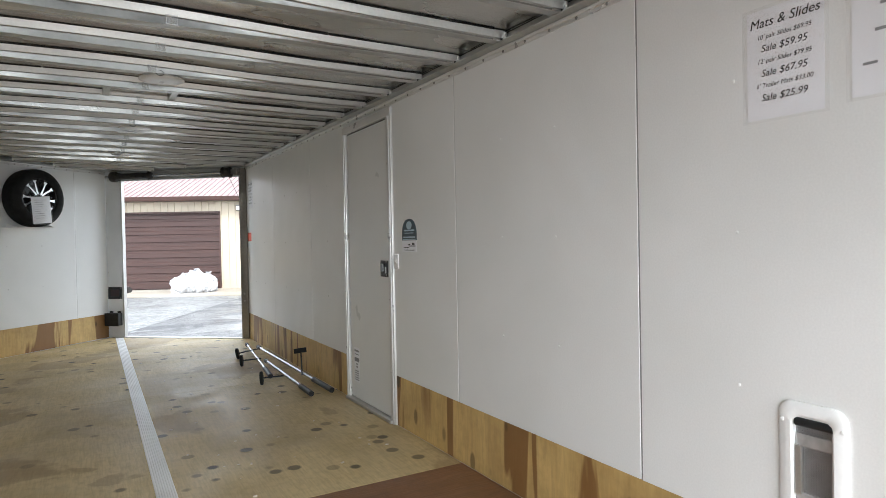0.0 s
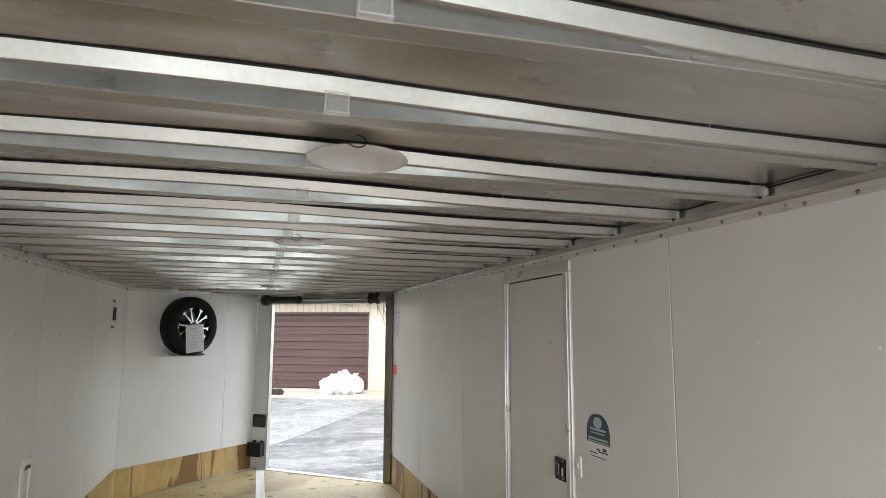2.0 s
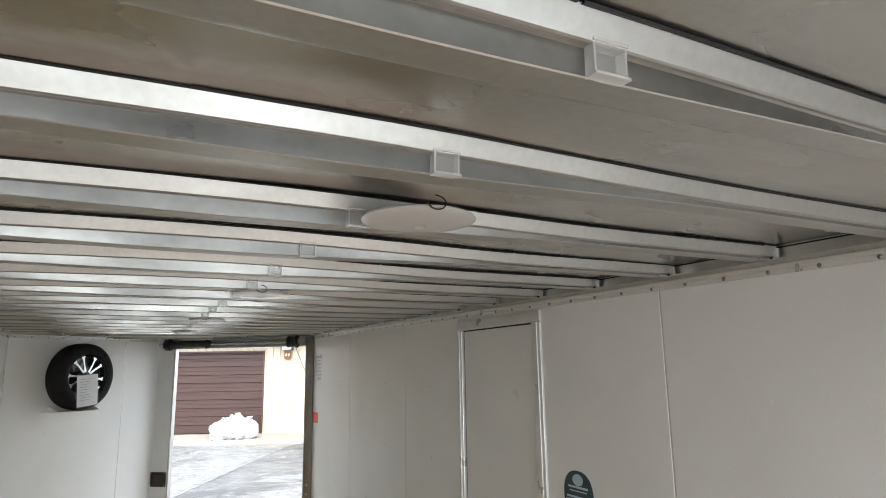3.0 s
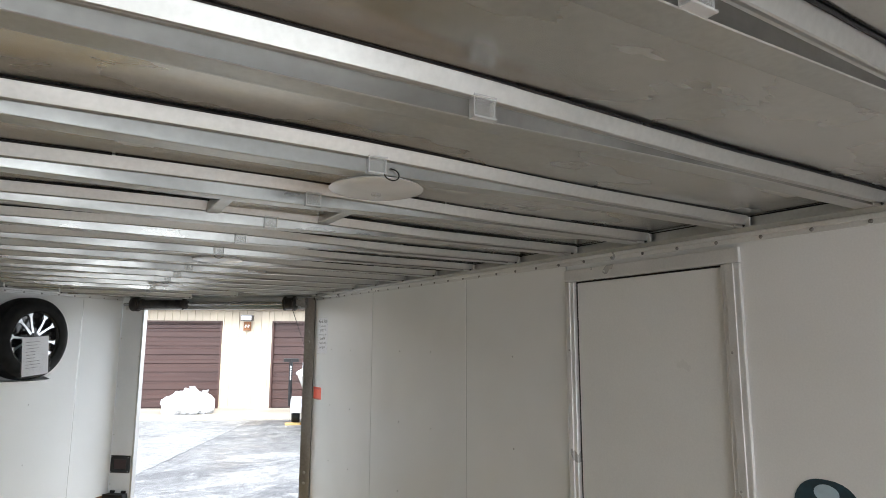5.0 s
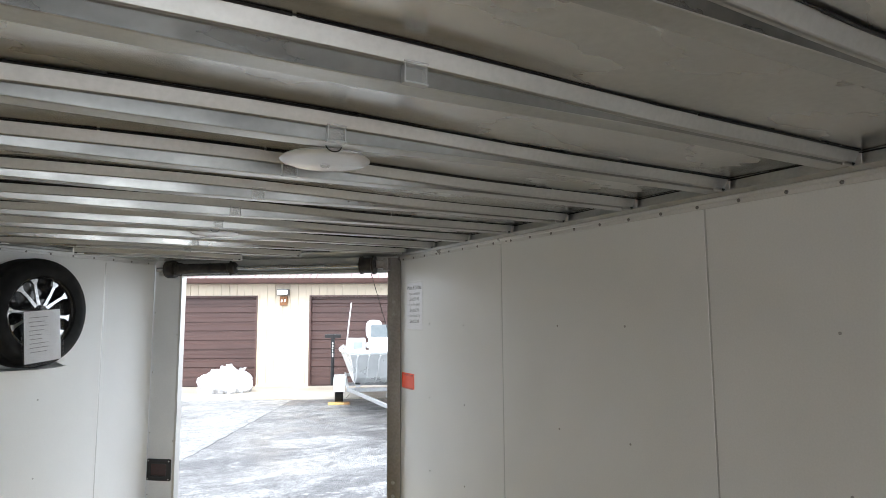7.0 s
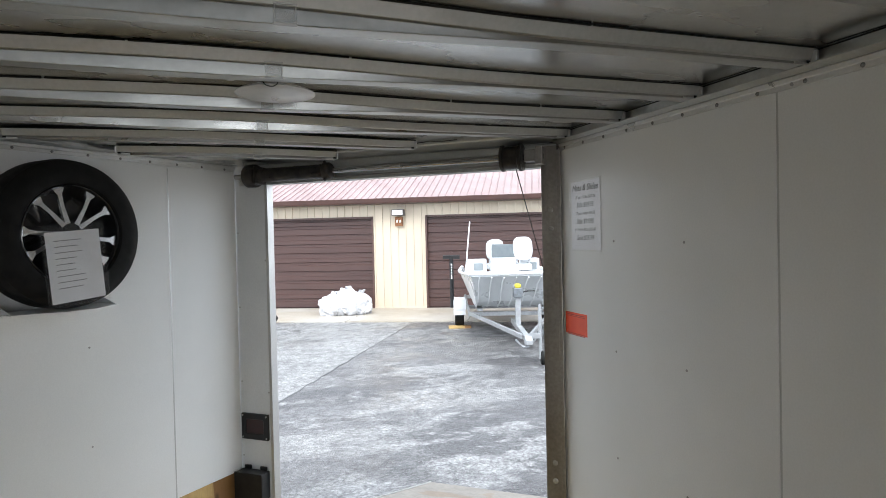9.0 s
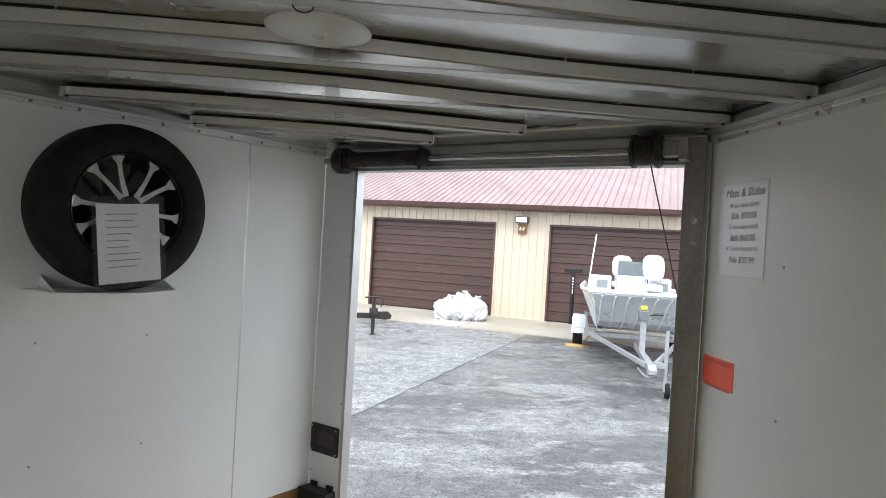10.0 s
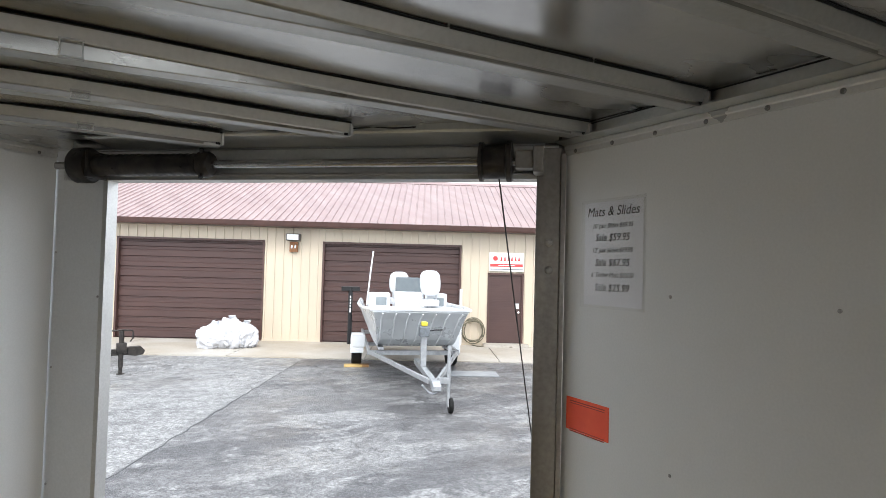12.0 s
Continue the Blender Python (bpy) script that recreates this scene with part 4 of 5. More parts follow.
# ---- round ceiling lights ----
def ceiling_light(x, y):
    z = skin_z(x, y) - 0.054
    lamp = empty("ceiling_light", Matrix.Translation((x, y, z)) @ Matrix.Scale(0.9, 4), "round milky plastic ceiling light, unlit, under a rafter", "ceiling light", "round ceiling lights")
    bm = bmesh.new()
    lathe(bm, [(0.05, 0.001), (0.106, 0.0), (0.110, -0.002), (0.110, -0.006)], Matrix(), 40)
    part("base", bm, SWITCH, lamp, smooth=True)
    bm = bmesh.new()
    lathe(bm, [(0.112, -0.003), (0.114, -0.006), (0.106, -0.009), (0.088, -0.0115), (0.05, -0.014), (0.012, -0.015)], Matrix(), 48)
    part("cover", bm, DIFFUSER, lamp, "milky domed cover", True)
    bm = bmesh.new()
    lathe(bm, [(0.012, -0.014), (0.013, -0.020), (0.008, -0.024), (0.002, -0.025)], Matrix(), 16)
    part("knob", bm, CLEAR, lamp, "clear centre knob", True)
    bm = bmesh.new()
    tube(bm, [(-0.02 + 0.02 * math.sin(a), -0.118 - 0.002 * a, 0.0 + 0.014 * math.cos(a)) for a in [k * 0.35 for k in range(14)]], 0.0016, 5)
    part("wire", bm, BLACK, lamp, "loose black lead")


for x, y in ((0.10, 3.03), (0.064, 4.355), (0.03, 5.87), (0.016, 7.38)):
    ceiling_light(x, y)

# ---- spare wheel on its tray ----
WHEEL_M = NOSE_M @ Matrix.Translation((0.60, -0.02, 1.545)) @ TO_ROOM @ Matrix.Scale(0.90, 4)
wheel = empty("spare_wheel", WHEEL_M, "black spare tyre on a black and silver alloy rim", "spare wheel")
bm = bmesh.new()
lathe(bm, [(0.212, 0.02), (0.245, 0.0), (0.285, 0.008), (0.312, 0.03), (0.318, 0.06), (0.318, 0.15), (0.312, 0.18), (0.285, 0.202), (0.252, 0.212), (0.217, 0.204), (0.206, 0.188), (0.206, 0.03)], Matrix(), 64, True)
tyre = part("tyre", bm, RUBBER, wheel, smooth=True)
bm = bmesh.new()
lathe(bm, [(0.206, 0.19), (0.210, 0.195), (0.206, 0.198), (0.199, 0.190), (0.190, 0.14), (0.175, 0.09), (0.06, 0.09), (0.045, 0.155), (0.02, 0.165)], Matrix(), 48, False, True)
part("rim", bm, GLOSS_BLACK, wheel, "gloss black rim barrel", True)
for k in range(5):
    for side in (-1, 1):
        a = radians(72 * k + 48) + side * 0.21
        bm = bmesh.new()
        turn = Matrix.Rotation(a, 4, "Z")
        pts = [(0.045, -0.011), (0.12, -0.008), (0.170, -0.009), (0.190, -0.021), (0.203, -0.024), (0.198, 0.0), (0.203, 0.024), (0.190, 0.021), (0.170, 0.009), (0.12, 0.008), (0.045, 0.011)]
        v = prism(bm, pts, 0.168, 0.182)
        for q in v:
            if q.co.x > 0.1:
                q.co.y += side * (q.co.x - 0.1) * 0.12
        bmesh.ops.transform(bm, matrix=turn, verts=bm.verts)
        part("spoke", bm, MACHINED, wheel, "machined silver spoke")
bm = bmesh.new()
lathe(bm, [(0.035, 0.15), (0.035, 0.176), (0.028, 0.184), (0.006, 0.186)], Matrix(), 24)
part("centre_cap", bm, GLOSS_BLACK, wheel, smooth=True)
tray = empty("wheel_tray", NOSE_M @ Matrix.Translation((0.60, 0, 1.252)), "white folded metal wheel tray fixed to the wall", "bracket")
bm = bmesh.new()
prism(bm, [(-0.25, -0.0005), (-0.21, -0.16), (-0.05, -0.235), (0.05, -0.235), (0.20, -0.16), (0.235, -0.0005)], 0.0, 0.004)
part("shelf", bm, SWITCH, tray)
for x in (-0.20, 0.20):
    bm = bmesh.new()
    prism(bm, [(-0.0005, 0.004), (-0.14, 0.004), (-0.0005, 0.05)], x - 0.002, x + 0.002, "x")
    part("gusset", bm, SWITCH, tray)
bag = empty("document_sleeve", NOSE_M @ Matrix.Translation((0.592, -0.218, 1.43)) @ TO_ROOM @ pose(0, 0, 0, 0, 0, 5) @ Matrix.Scale(0.92, 4), "clear plastic sleeve with a printed sheet against the wheel", "document")
bm = bmesh.new()
rounded(bm, -0.112, 0.112, -0.150, 0.138, -0.0005, 0.0003, 0.0002, 1)
part("paper", bm, DOC_PAPER, bag)
bm = bmesh.new()
bmesh.ops.create_grid(bm, x_segments=12, y_segments=14, size=0.5)
for v in bm.verts:
    v.co = Vector((v.co.x * 0.262, v.co.y * 0.335 + 0.0, 0.006 + 0.004 * noise.noise(Vector((v.co.x * 4, v.co.y * 4, 1.0)))))
r = bmesh.ops.extrude_face_region(bm, geom=list(bm.faces))
bmesh.ops.translate(bm, vec=(0, 0, -0.0006), verts=[g for g in r["geom"] if isinstance(g, bmesh.types.BMVert)])
cover = part("sleeve", bm, SLEEVE, bag, "clear crinkled sleeve", True)
cover.visible_shadow = False
for i in range(9):
    bm = bmesh.new()
    w = random.uniform(0.03, 0.075)
    z = 0.10 - 0.024 * i
    box(bm, -0.08, -0.08 + 2 * w, z, z + 0.0035, 0.0004, 0.0008)
    part("print_bar", bm, FAINT_INK, bag)

# ---- light boxes on the nose post ----
boxes = empty("recessed_lamp", GATE_M @ Matrix.Translation((0.094, -0.001, 0.512)), "black square lamp with a dark red lens on the post", "lamp")
bm = bmesh.new()
ring_plate(bm, 0.088, 0.070, 0.008, 0.032, 0.010, 3)
part("bezel", bm, BLACK, boxes)
bm = bmesh.new()
rounded(bm, -0.058, 0.058, -0.004, 0.0, -0.040, 0.040, 0.002, 1)
part("lens", bm, RED_LENS, boxes)
for x in (-0.076, 0.076):
    for z in (-0.058, 0.058):
        bm = bmesh.new()
        rod(bm, (x, -0.0125, z), (x, -0.009, z), 0.005, 8)
        part("screw", bm, SCREW, boxes)
low = empty("junction_box", GATE_M @ Matrix.Translation((0.094, -0.001, 0.215)), "black plastic junction box low on the post", "junction box")
bm = bmesh.new()
rounded(bm, -0.085, 0.085, -0.07, 0.0, -0.075, 0.068, 0.006)
part("body", bm, BLACK, low)
bm = bmesh.new()
rounded(bm, -0.088, 0.088, -0.076, -0.0705, -0.078, 0.071, 0.004)
part("lid", bm, BLACK, low)
for x in (-0.05, 0.05):
    bm = bmesh.new()
    rounded(bm, x - 0.02, x + 0.02, -0.012, 0.0, 0.0685, 0.088, 0.003)
    part("mounting_tab", bm, BLACK, low)

# ---- wheeled tube frame left on the floor ----
cart = empty("wheeled_tube_frame", Matrix(), "folded silver tube frame with small black wheels on the floor", "tube frame")
for p, q in (((1.033, 7.21, 0.075), (0.925, 5.88, 0.03)), ((0.985, 6.25, 0.08), (1.02, 5.16, 0.03)), ((1.075, 6.9, 0.09), (1.165, 5.16, 0.035))):
    p, q = Vector(p), Vector(q)
    bm = bmesh.new()
    rod(bm, p, p.lerp(q, 0.84), 0.0125, 16)
    t = part("tube", bm, CHROME, cart, "silver tube", True)
    bm = bmesh.new()
    rod(bm, p.lerp(q, 0.80), q, 0.019, 16)
    part("grip", bm, BLACK, t, "black end sleeve", True)
    bm = bmesh.new()
    rod(bm, p - (q - p) * 0.02, p + (q - p) * 0.02, 0.018, 16)
    part("end_cap", bm, BLACK, t, smooth=True)
for c, inner in (((0.885, 6.92, 0.05), (1.06, 6.86, 0.085)), ((0.845, 6.55, 0.05), (1.0, 6.50, 0.06)), ((0.825, 5.745, 0.052), (0.98, 5.70, 0.06))):
    bm = bmesh.new()
    d = (Vector(inner) - Vector(c)).normalized()
    turn = Matrix.Translation(c) @ d.to_track_quat("Z", "Y").to_matrix().to_4x4()
    lathe(bm, [(0.012, -0.014), (0.03, -0.014), (0.046, -0.011), (0.05, -0.006), (0.05, 0.006), (0.046, 0.011), (0.03, 0.014), (0.012, 0.014)], turn, 24)
    w = part("wheel", bm, RUBBER, cart, "small black wheel", True)
    bm = bmesh.new()
    rod(bm, c, inner, 0.006, 8)
    part("axle", bm, BLACK, w, smooth=True)
bm = bmesh.new()
rod(bm, (1.125, 5.72, 0.04), (1.125, 5.74, 0.225), 0.006, 8)
stem = part("handle_stem", bm, BLACK, cart, smooth=True)
bm = bmesh.new()
rod(bm, (1.075, 5.755, 0.222), (1.165, 5.73, 0.232), 0.019, 14)
part("handle_grip", bm, RUBBER, stem, "black T-shaped grip", True)
# wood chips on the floor
CHIP = simple("pale_wood_chip", (0.75, 0.70, 0.60), 0.7, second=(0.6, 0.5, 0.4), scale=40)
bm = bmesh.new()
rng = random.Random(4)
for i in range(60):
    x, y = rng.uniform(0.1, 1.1), rng.uniform(3.7, 7.9)
    s = rng.uniform(0.003, 0.009)
    box(bm, -s, s, -s * 0.5, s * 0.5, 0, s * 0.5, pose(x, y, 0.0005, 0, 0, rng.uniform(0, 180)))
tagged(part("floor_debris", bm, CHIP), "pale wood chips scattered over the plywood floor", "debris", kind="stuff")

# ---- garage building ----
TAN = simple("tan_metal_siding", (0.61, 0.525, 0.405), 0.42, second=(0.565, 0.485, 0.375), scale=1.2, stretch=(1, 1, 0.3), fine=(60, 0.06), bump=0.0006, bump_scale=18, rough_vary=0.08)
BROWN = simple("brown_door_paint", (0.072, 0.036, 0.030), 0.45, second=(0.060, 0.030, 0.026), scale=1.5, stretch=(0.5, 0.5, 2), fine=(70, 0.15), bump=0.004, bump_scale=45, bump_stretch=(0.02, 0.02, 1), rough_vary=0.1)
BROWN_TRIM = simple("brown_trim_paint", (0.085, 0.042, 0.034), 0.4, second=(0.07, 0.036, 0.03), scale=3, fine=(60, 0.1))
ROOF = simple("faded_red_roof_metal", (0.30, 0.215, 0.205), 0.5, 0.0, second=(0.26, 0.182, 0.175), scale=0.9, stretch=(2, 0.4, 1), fine=(40, 0.08), rough_vary=0.08)
house = empty("garage_building", BUILD_M, "long tan metal garage building with brown doors and red roof", "building")
EAVE, DOOR_H = 3.10, 2.69
WALLS = [(-14.0, -9.2, 0, EAVE), (-9.2, -5.5, DOOR_H, EAVE), (-5.5, -3.88, 0, EAVE), (-3.88, 0.0, DOOR_H, EAVE), (0.0, 1.54, 0, EAVE), (1.54, 5.25, DOOR_H, EAVE),
         (5.25, 5.97, 0, EAVE), (5.97, 6.94, 1.97, EAVE), (6.94, 14.0, 0, EAVE)]
for a, c, lo, hi in WALLS:
    bm = bmesh.new()
    pts = [(a, 0.12), (a, 0.0)]
    x = a + 0.02
    while x < c - 0.06:
        pts += [(x, 0.0), (x + 0.006, -0.032), (x + 0.034, -0.032), (x + 0.040, 0.0)]
        x += 0.229
    pts += [(c, 0.0), (c, 0.12)]
    prism(bm, pts, lo, hi)
    part("siding", bm, TAN, house)
    if lo == 0:
        bm = bmesh.new()
        box(bm, a, c, -0.03, 0.01, 0.0, 0.07)
        part("base_trim", bm, TAN, house)
# sectional doors
rib = [(0.0, 0.0)]
for z0, w in ((0.03, 0.19), (0.29, 0.14)):
    rib += [(0.0, z0), (-0.026, z0 + 0.015), (-0.026, z0 + w - 0.015), (0.0, z0 + w)]
rib += [(0.0, 0.532), (0.04, 0.532), (0.04, 0.0)]


def section_mesh(width):
    bm = bmesh.new()
    prism(bm, rib, 0.0, width, "x")
    return mesh_of("door_section", bm, BROWN)


for a, c in ((-9.2, -5.5), (-3.88, 0.0), (1.54, 5.25)):
    gate = empty("garage_door", Matrix.Translation((a, 0.10, 0.0)), "", "")
    gate.parent = house
    me = section_mesh(c - a)
    for k in range(5):
        piece("door_section", me, gate, Matrix.Translation((0, 0, 0.005 + k * 0.536)))
    bm = bmesh.new()
    box(bm, -0.001, 0.05, -0.135, -0.02, 0, DOOR_H)
    box(bm, c - a - 0.05, c - a + 0.001, -0.135, -0.02, 0, DOOR_H)
    box(bm, -0.001, c - a + 0.001, -0.135, -0.02, DOOR_H - 0.05, DOOR_H + 0.001)
    part("surround", bm, BROWN_TRIM, gate)
pdoor = empty("entry_door", Matrix.Translation((5.97, 0.0, 0.0)), "", "")
pdoor.parent = house
bm = bmesh.new()
rounded(bm, 0.05, 0.92, 0.02, 0.06, 0.02, 1.92, 0.004)
part("door_leaf", bm, BROWN, pdoor)
bm = bmesh.new()
box(bm, 0, 0.05, -0.03, 0.1, 0, 1.97)
box(bm, 0.92, 0.97, -0.03, 0.1, 0, 1.97)
box(bm, 0, 0.97, -0.03, 0.1, 1.92, 1.975)
part("surround", bm, BROWN_TRIM, pdoor)
bm = bmesh.new()
lathe(bm, [(0.03, 0), (0.03, 0.01), (0.012, 0.02), (0.012, 0.045), (0.028, 0.055), (0.028, 0.075), (0.01, 0.085)], Matrix.Translation((0.84, 0.02, 0.92)) @ TO_ROOM, 16)
part("door_knob", bm, MACHINED, pdoor, smooth=True)
bm = bmesh.new()
rounded(bm, 0.76, 0.86, 0.012, 0.0195, 1.02, 1.16, 0.002, 1)
part("notice_plate", bm, SWITCH, pdoor)
bm = bmesh.new()
box(bm, -0.1, 1.1, -0.35, -0.02, -0.02, 0.1)
part("step", bm, CONCRETE, pdoor)
# roof with ribs
ridge_y, ridge_z = 5.0, 5.02
slope = math.atan2(ridge_z - EAVE - 0.06, ridge_y + 0.38)
run = math.hypot(ridge_z - EAVE - 0.06, ridge_y + 0.38)
ROOF_AT = Matrix.Translation((0, -0.38, EAVE + 0.06)) @ Matrix.Rotation(slope, 4, "X")
bm = bmesh.new()
pts = [(-14.4, -0.03), (-14.4, 0.0)]
x = -14.3
while x < 14.2:
    pts += [(x, 0.0), (x + 0.010, 0.028), (x + 0.026, 0.028), (x + 0.036, 0.0)]
    x += 0.203
pts += [(14.4, 0.0), (14.4, -0.03)]
prism(bm, pts, 0, run, "y")
part("roof", bm, ROOF, house, at=ROOF_AT)
bm = bmesh.new()
prism(bm, [(ridge_y - 0.2, ridge_z - 0.05), (ridge_y, ridge_z + 0.06), (ridge_y + 0.2, ridge_z - 0.05), (ridge_y + 5.3, EAVE + 0.06), (ridge_y + 5.3, 0.0), (ridge_y + 5.2, 0.0), (ridge_y + 5.0, EAVE)], -14.4, 14.4, "x")
part("rear_roof", bm, ROOF, house)
bm = bmesh.new()
prism(bm, [(-0.50, EAVE + 0.08), (-0.38, EAVE + 0.06), (-0.38, EAVE - 0.02), (-0.02, EAVE - 0.04), (-0.02, EAVE - 0.07), (-0.40, EAVE - 0.07), (-0.46, EAVE - 0.06), (-0.48, EAVE - 0.02)], -14.4, 14.4, "x")
part("gutter", bm, BROWN_TRIM, house, "brown gutter")
for x0 in (-14.0, 13.9):
    bm = bmesh.new()
    prism(bm, [(0.0, 0.0), (10.0, 0.0), (10.0, EAVE), (5.0, ridge_z - 0.05), (0.0, EAVE)], x0, x0 + 0.1, "x")
    part("gable", bm, TAN, house)
# flood light over its junction box
flood = empty("flood_light", BUILD_M @ Matrix.Translation((0.78, -0.02, 2.66)), "grey flood light on a rusty box on the siding", "flood light")
bm = bmesh.new()
rounded(bm, -0.18, 0.18, -0.22, 0.0, 0.03, 0.21, 0.02)
part("housing", bm, simple("dark_bronze_housing", (0.08, 0.07, 0.06), 0.4, second=(0.06, 0.05, 0.05), scale=10), flood)
bm = bmesh.new()
prism(bm, [(-0.225, 0.05), (-0.2205, 0.19), (-0.232, 0.19), (-0.25, 0.05)], -0.15, 0.15, "x")
part("lens", bm, SWITCH, flood, "pale glass lens")
bm = bmesh.new()
rounded(bm, -0.11, 0.11, -0.08, 0.0, -0.27, 0.0, 0.01)
box_part = part("junction_box", bm, simple("rusty_box", (0.30, 0.12, 0.04), 0.6, second=(0.18, 0.08, 0.03), scale=18), flood, "rusty orange junction box")
bm = bmesh.new()
for x in (-0.04, 0.05):
    rod(bm, (x, -0.07, -0.1), (x, -0.14, -0.16), 0.025, 10)
part("sensor", bm, SWITCH, box_part)
# sign over the entry door, drawn as plain shapes
sign = empty("shop_sign", BUILD_M @ Matrix.Translation((6.46, -0.03, 2.27)), "white sign board with red lettering shapes over the entry door", "sign")
bm = bmesh.new()
rounded(bm, -0.47, 0.47, -0.03, 0.0, -0.25, 0.25, 0.008)
part("board", bm, SWITCH, sign)
RED = simple("red_sign_paint", (0.55, 0.07, 0.065), 0.45, second=(0.5, 0.035, 0.035), scale=20)
bm = bmesh.new()
box(bm, -0.44, 0.44, -0.034, -0.031, -0.13, -0.05)
part("band", bm, RED, sign, "red band")
bm = bmesh.new()
lathe(bm, [(0.065, 0.0), (0.065, 0.003), (0.06, 0.004)], Matrix.Translation((-0.30, -0.031, 0.09)) @ TO_ROOM, 20)
part("emblem", bm, RED, sign)
for k in range(6):
    bm = bmesh.new()
    x = -0.17 + k * 0.095
    prism(bm, [(x, 0.03), (x + 0.06, 0.03), (x + 0.04, 0.14), (x + 0.02, 0.14)], -0.034, -0.031, "y")
    part("letter_block", bm, RED, sign)
for z in (-0.10,):
    bm = bmesh.new()
    box(bm, -0.22, 0.22, -0.037, -0.0345, z, z + 0.02)
    part("print_bar", bm, SWITCH, sign)
bm = bmesh.new()
box(bm, -0.44, 0.44, -0.034, -0.031, -0.21, -0.18)
part("print_bar", bm, FAINT_INK, sign)
# hose
HOSE = simple("olive_hose_rubber", (0.16, 0.14, 0.09), 0.55, second=(0.10, 0.09, 0.06), scale=12)
bm = bmesh.new()
pts = []
for k in range(220):
    a = k * 0.157
    pts.append((5.60 + (0.27 + 0.04 * math.sin(a * 0.31)) * math.cos(a), -0.07 - 0.03 * math.sin(a * 0.23) - 0.0004 * k, 0.42 + (0.30 + 0.05 * math.sin(a * 0.19)) * math.sin(a)))
tube(bm, pts, 0.013, 6)
tube(bm, [(5.60 + 0.1 * k, -0.12 - 0.25 * math.sin(k * 0.8), 0.04) for k in range(12)], 0.013, 6)
hose = part("garden_hose", bm, HOSE, at=BUILD_M, smooth=True)
tagged(hose, "coiled olive garden hose hung on the garage wall", "hose")

# ---- white bags ----
BAGWHITE = simple("white_plastic_bag", (0.60, 0.60, 0.62), 0.35, second=(0.54, 0.55, 0.58), scale=5, bump=0.022, bump_scale=6, transmission=0.0, rough_vary=0.1)


def trash_bag(x, y, w, h, seed, note):
    ob = empty("rubbish_bag", Matrix.Translation((x, y, GROUND + 0.025)), note, "bag", "white rubbish bags")
    bm = bmesh.new()
    bmesh.ops.create_icosphere(bm, subdivisions=5, radius=1.0)
    for v in bm.verts:
        d = v.co.copy()
        p = Vector((d.x * 1.6 + seed, d.y * 1.6, d.z * 1.6))
        k = 1 + 0.30 * noise.noise(p) + 0.22 * abs(noise.noise(p * 1.9)) - 0.10 * abs(noise.noise(p * 4.1)) + 0.02 * noise.noise(p * 8)
        z = d.z * k
        top = max(0.0, d.z - 0.45) / 0.55
        v.co = Vector((d.x * k * w * (1 - 0.35 * top), d.y * k * w * (1 - 0.35 * top), max(-0.02, (z + 0.72) / 1.72 * h)))
    part("body", bm, BAGWHITE, ob, smooth=True)
    bm = bmesh.new()
    lathe(bm, [(0.12, -0.08), (0.07, -0.02), (0.05, 0.01), (0.08, 0.05), (0.09, 0.09), (0.03, 0.08)], Matrix.Translation((0.03, 0, h * 0.95)), 14)
    for v in bm.verts:
        v.co += Vector((0.02, 0.02, 0.02)) * noise.noise(v.co * 14)
    part("tied_neck", bm, BAGWHITE, ob, smooth=True)


trash_bag(2.27, 22.35, 0.40, 0.56, 1.0, "full white rubbish bag slumped on the apron")
trash_bag(2.62, 22.22, 0.36, 0.70, 5.0, "full white rubbish bag with a tied neck on the apron")
trash_bag(2.98, 22.2, 0.30, 0.58, 9.0, "smaller white rubbish bag leaning on the others")

# ---- tongue of a trailer at the side ----
hitch = empty("trailer_tongue", pose(0.2, 19.3, GROUND, 0, 0, 8), "black trailer tongue on its jack", "trailer tongue")
bm = bmesh.new()
rounded(bm, -1.6, 0.16, -0.05, 0.05, 0.33, 0.44, 0.005)
part("tongue_beam", bm, GREASE_AND_SHADE, hitch)
bm = bmesh.new()
prism(bm, [(0.16, 0.33), (0.30, 0.31), (0.42, 0.33), (0.45, 0.40), (0.38, 0.48), (0.16, 0.47)], -0.07, 0.07, "y")
part("coupler", bm, GREASE_AND_SHADE, hitch, "black ball coupler")
bm = bmesh.new()
rod(bm, (0.05, -0.08, 0.12), (0.05, -0.08, 0.78), 0.042, 14)
rounded(bm, -0.03, 0.13, -0.15, -0.02, 0.38, 0.56, 0.01)
rod(bm, (0.05, -0.08, 0.0), (0.05, -0.08, 0.3), 0.032, 14)
rod(bm, (0.05, -0.08, 0.0), (0.05, -0.08, 0.012), 0.07, 14)
jack = part("jack", bm, GREASE_AND_SHADE, hitch, smooth=True)
bm = bmesh.new()
tube(bm, [(-0.15, -0.1, 0.78), (0.05, -0.1, 0.79), (0.22, -0.1, 0.78), (0.235, -0.1, 0.74), (0.235, -0.1, 0.64), (0.19, -0.1, 0.58)], 0.016, 6)
part("crank", bm, GREASE_AND_SHADE, jack)

# ---- boat on its trailer ----
BOAT_M = Matrix.Translation((5.566, 18.576, GROUND)) @ pose(0, 0, 0, 0, 0, -18.9)
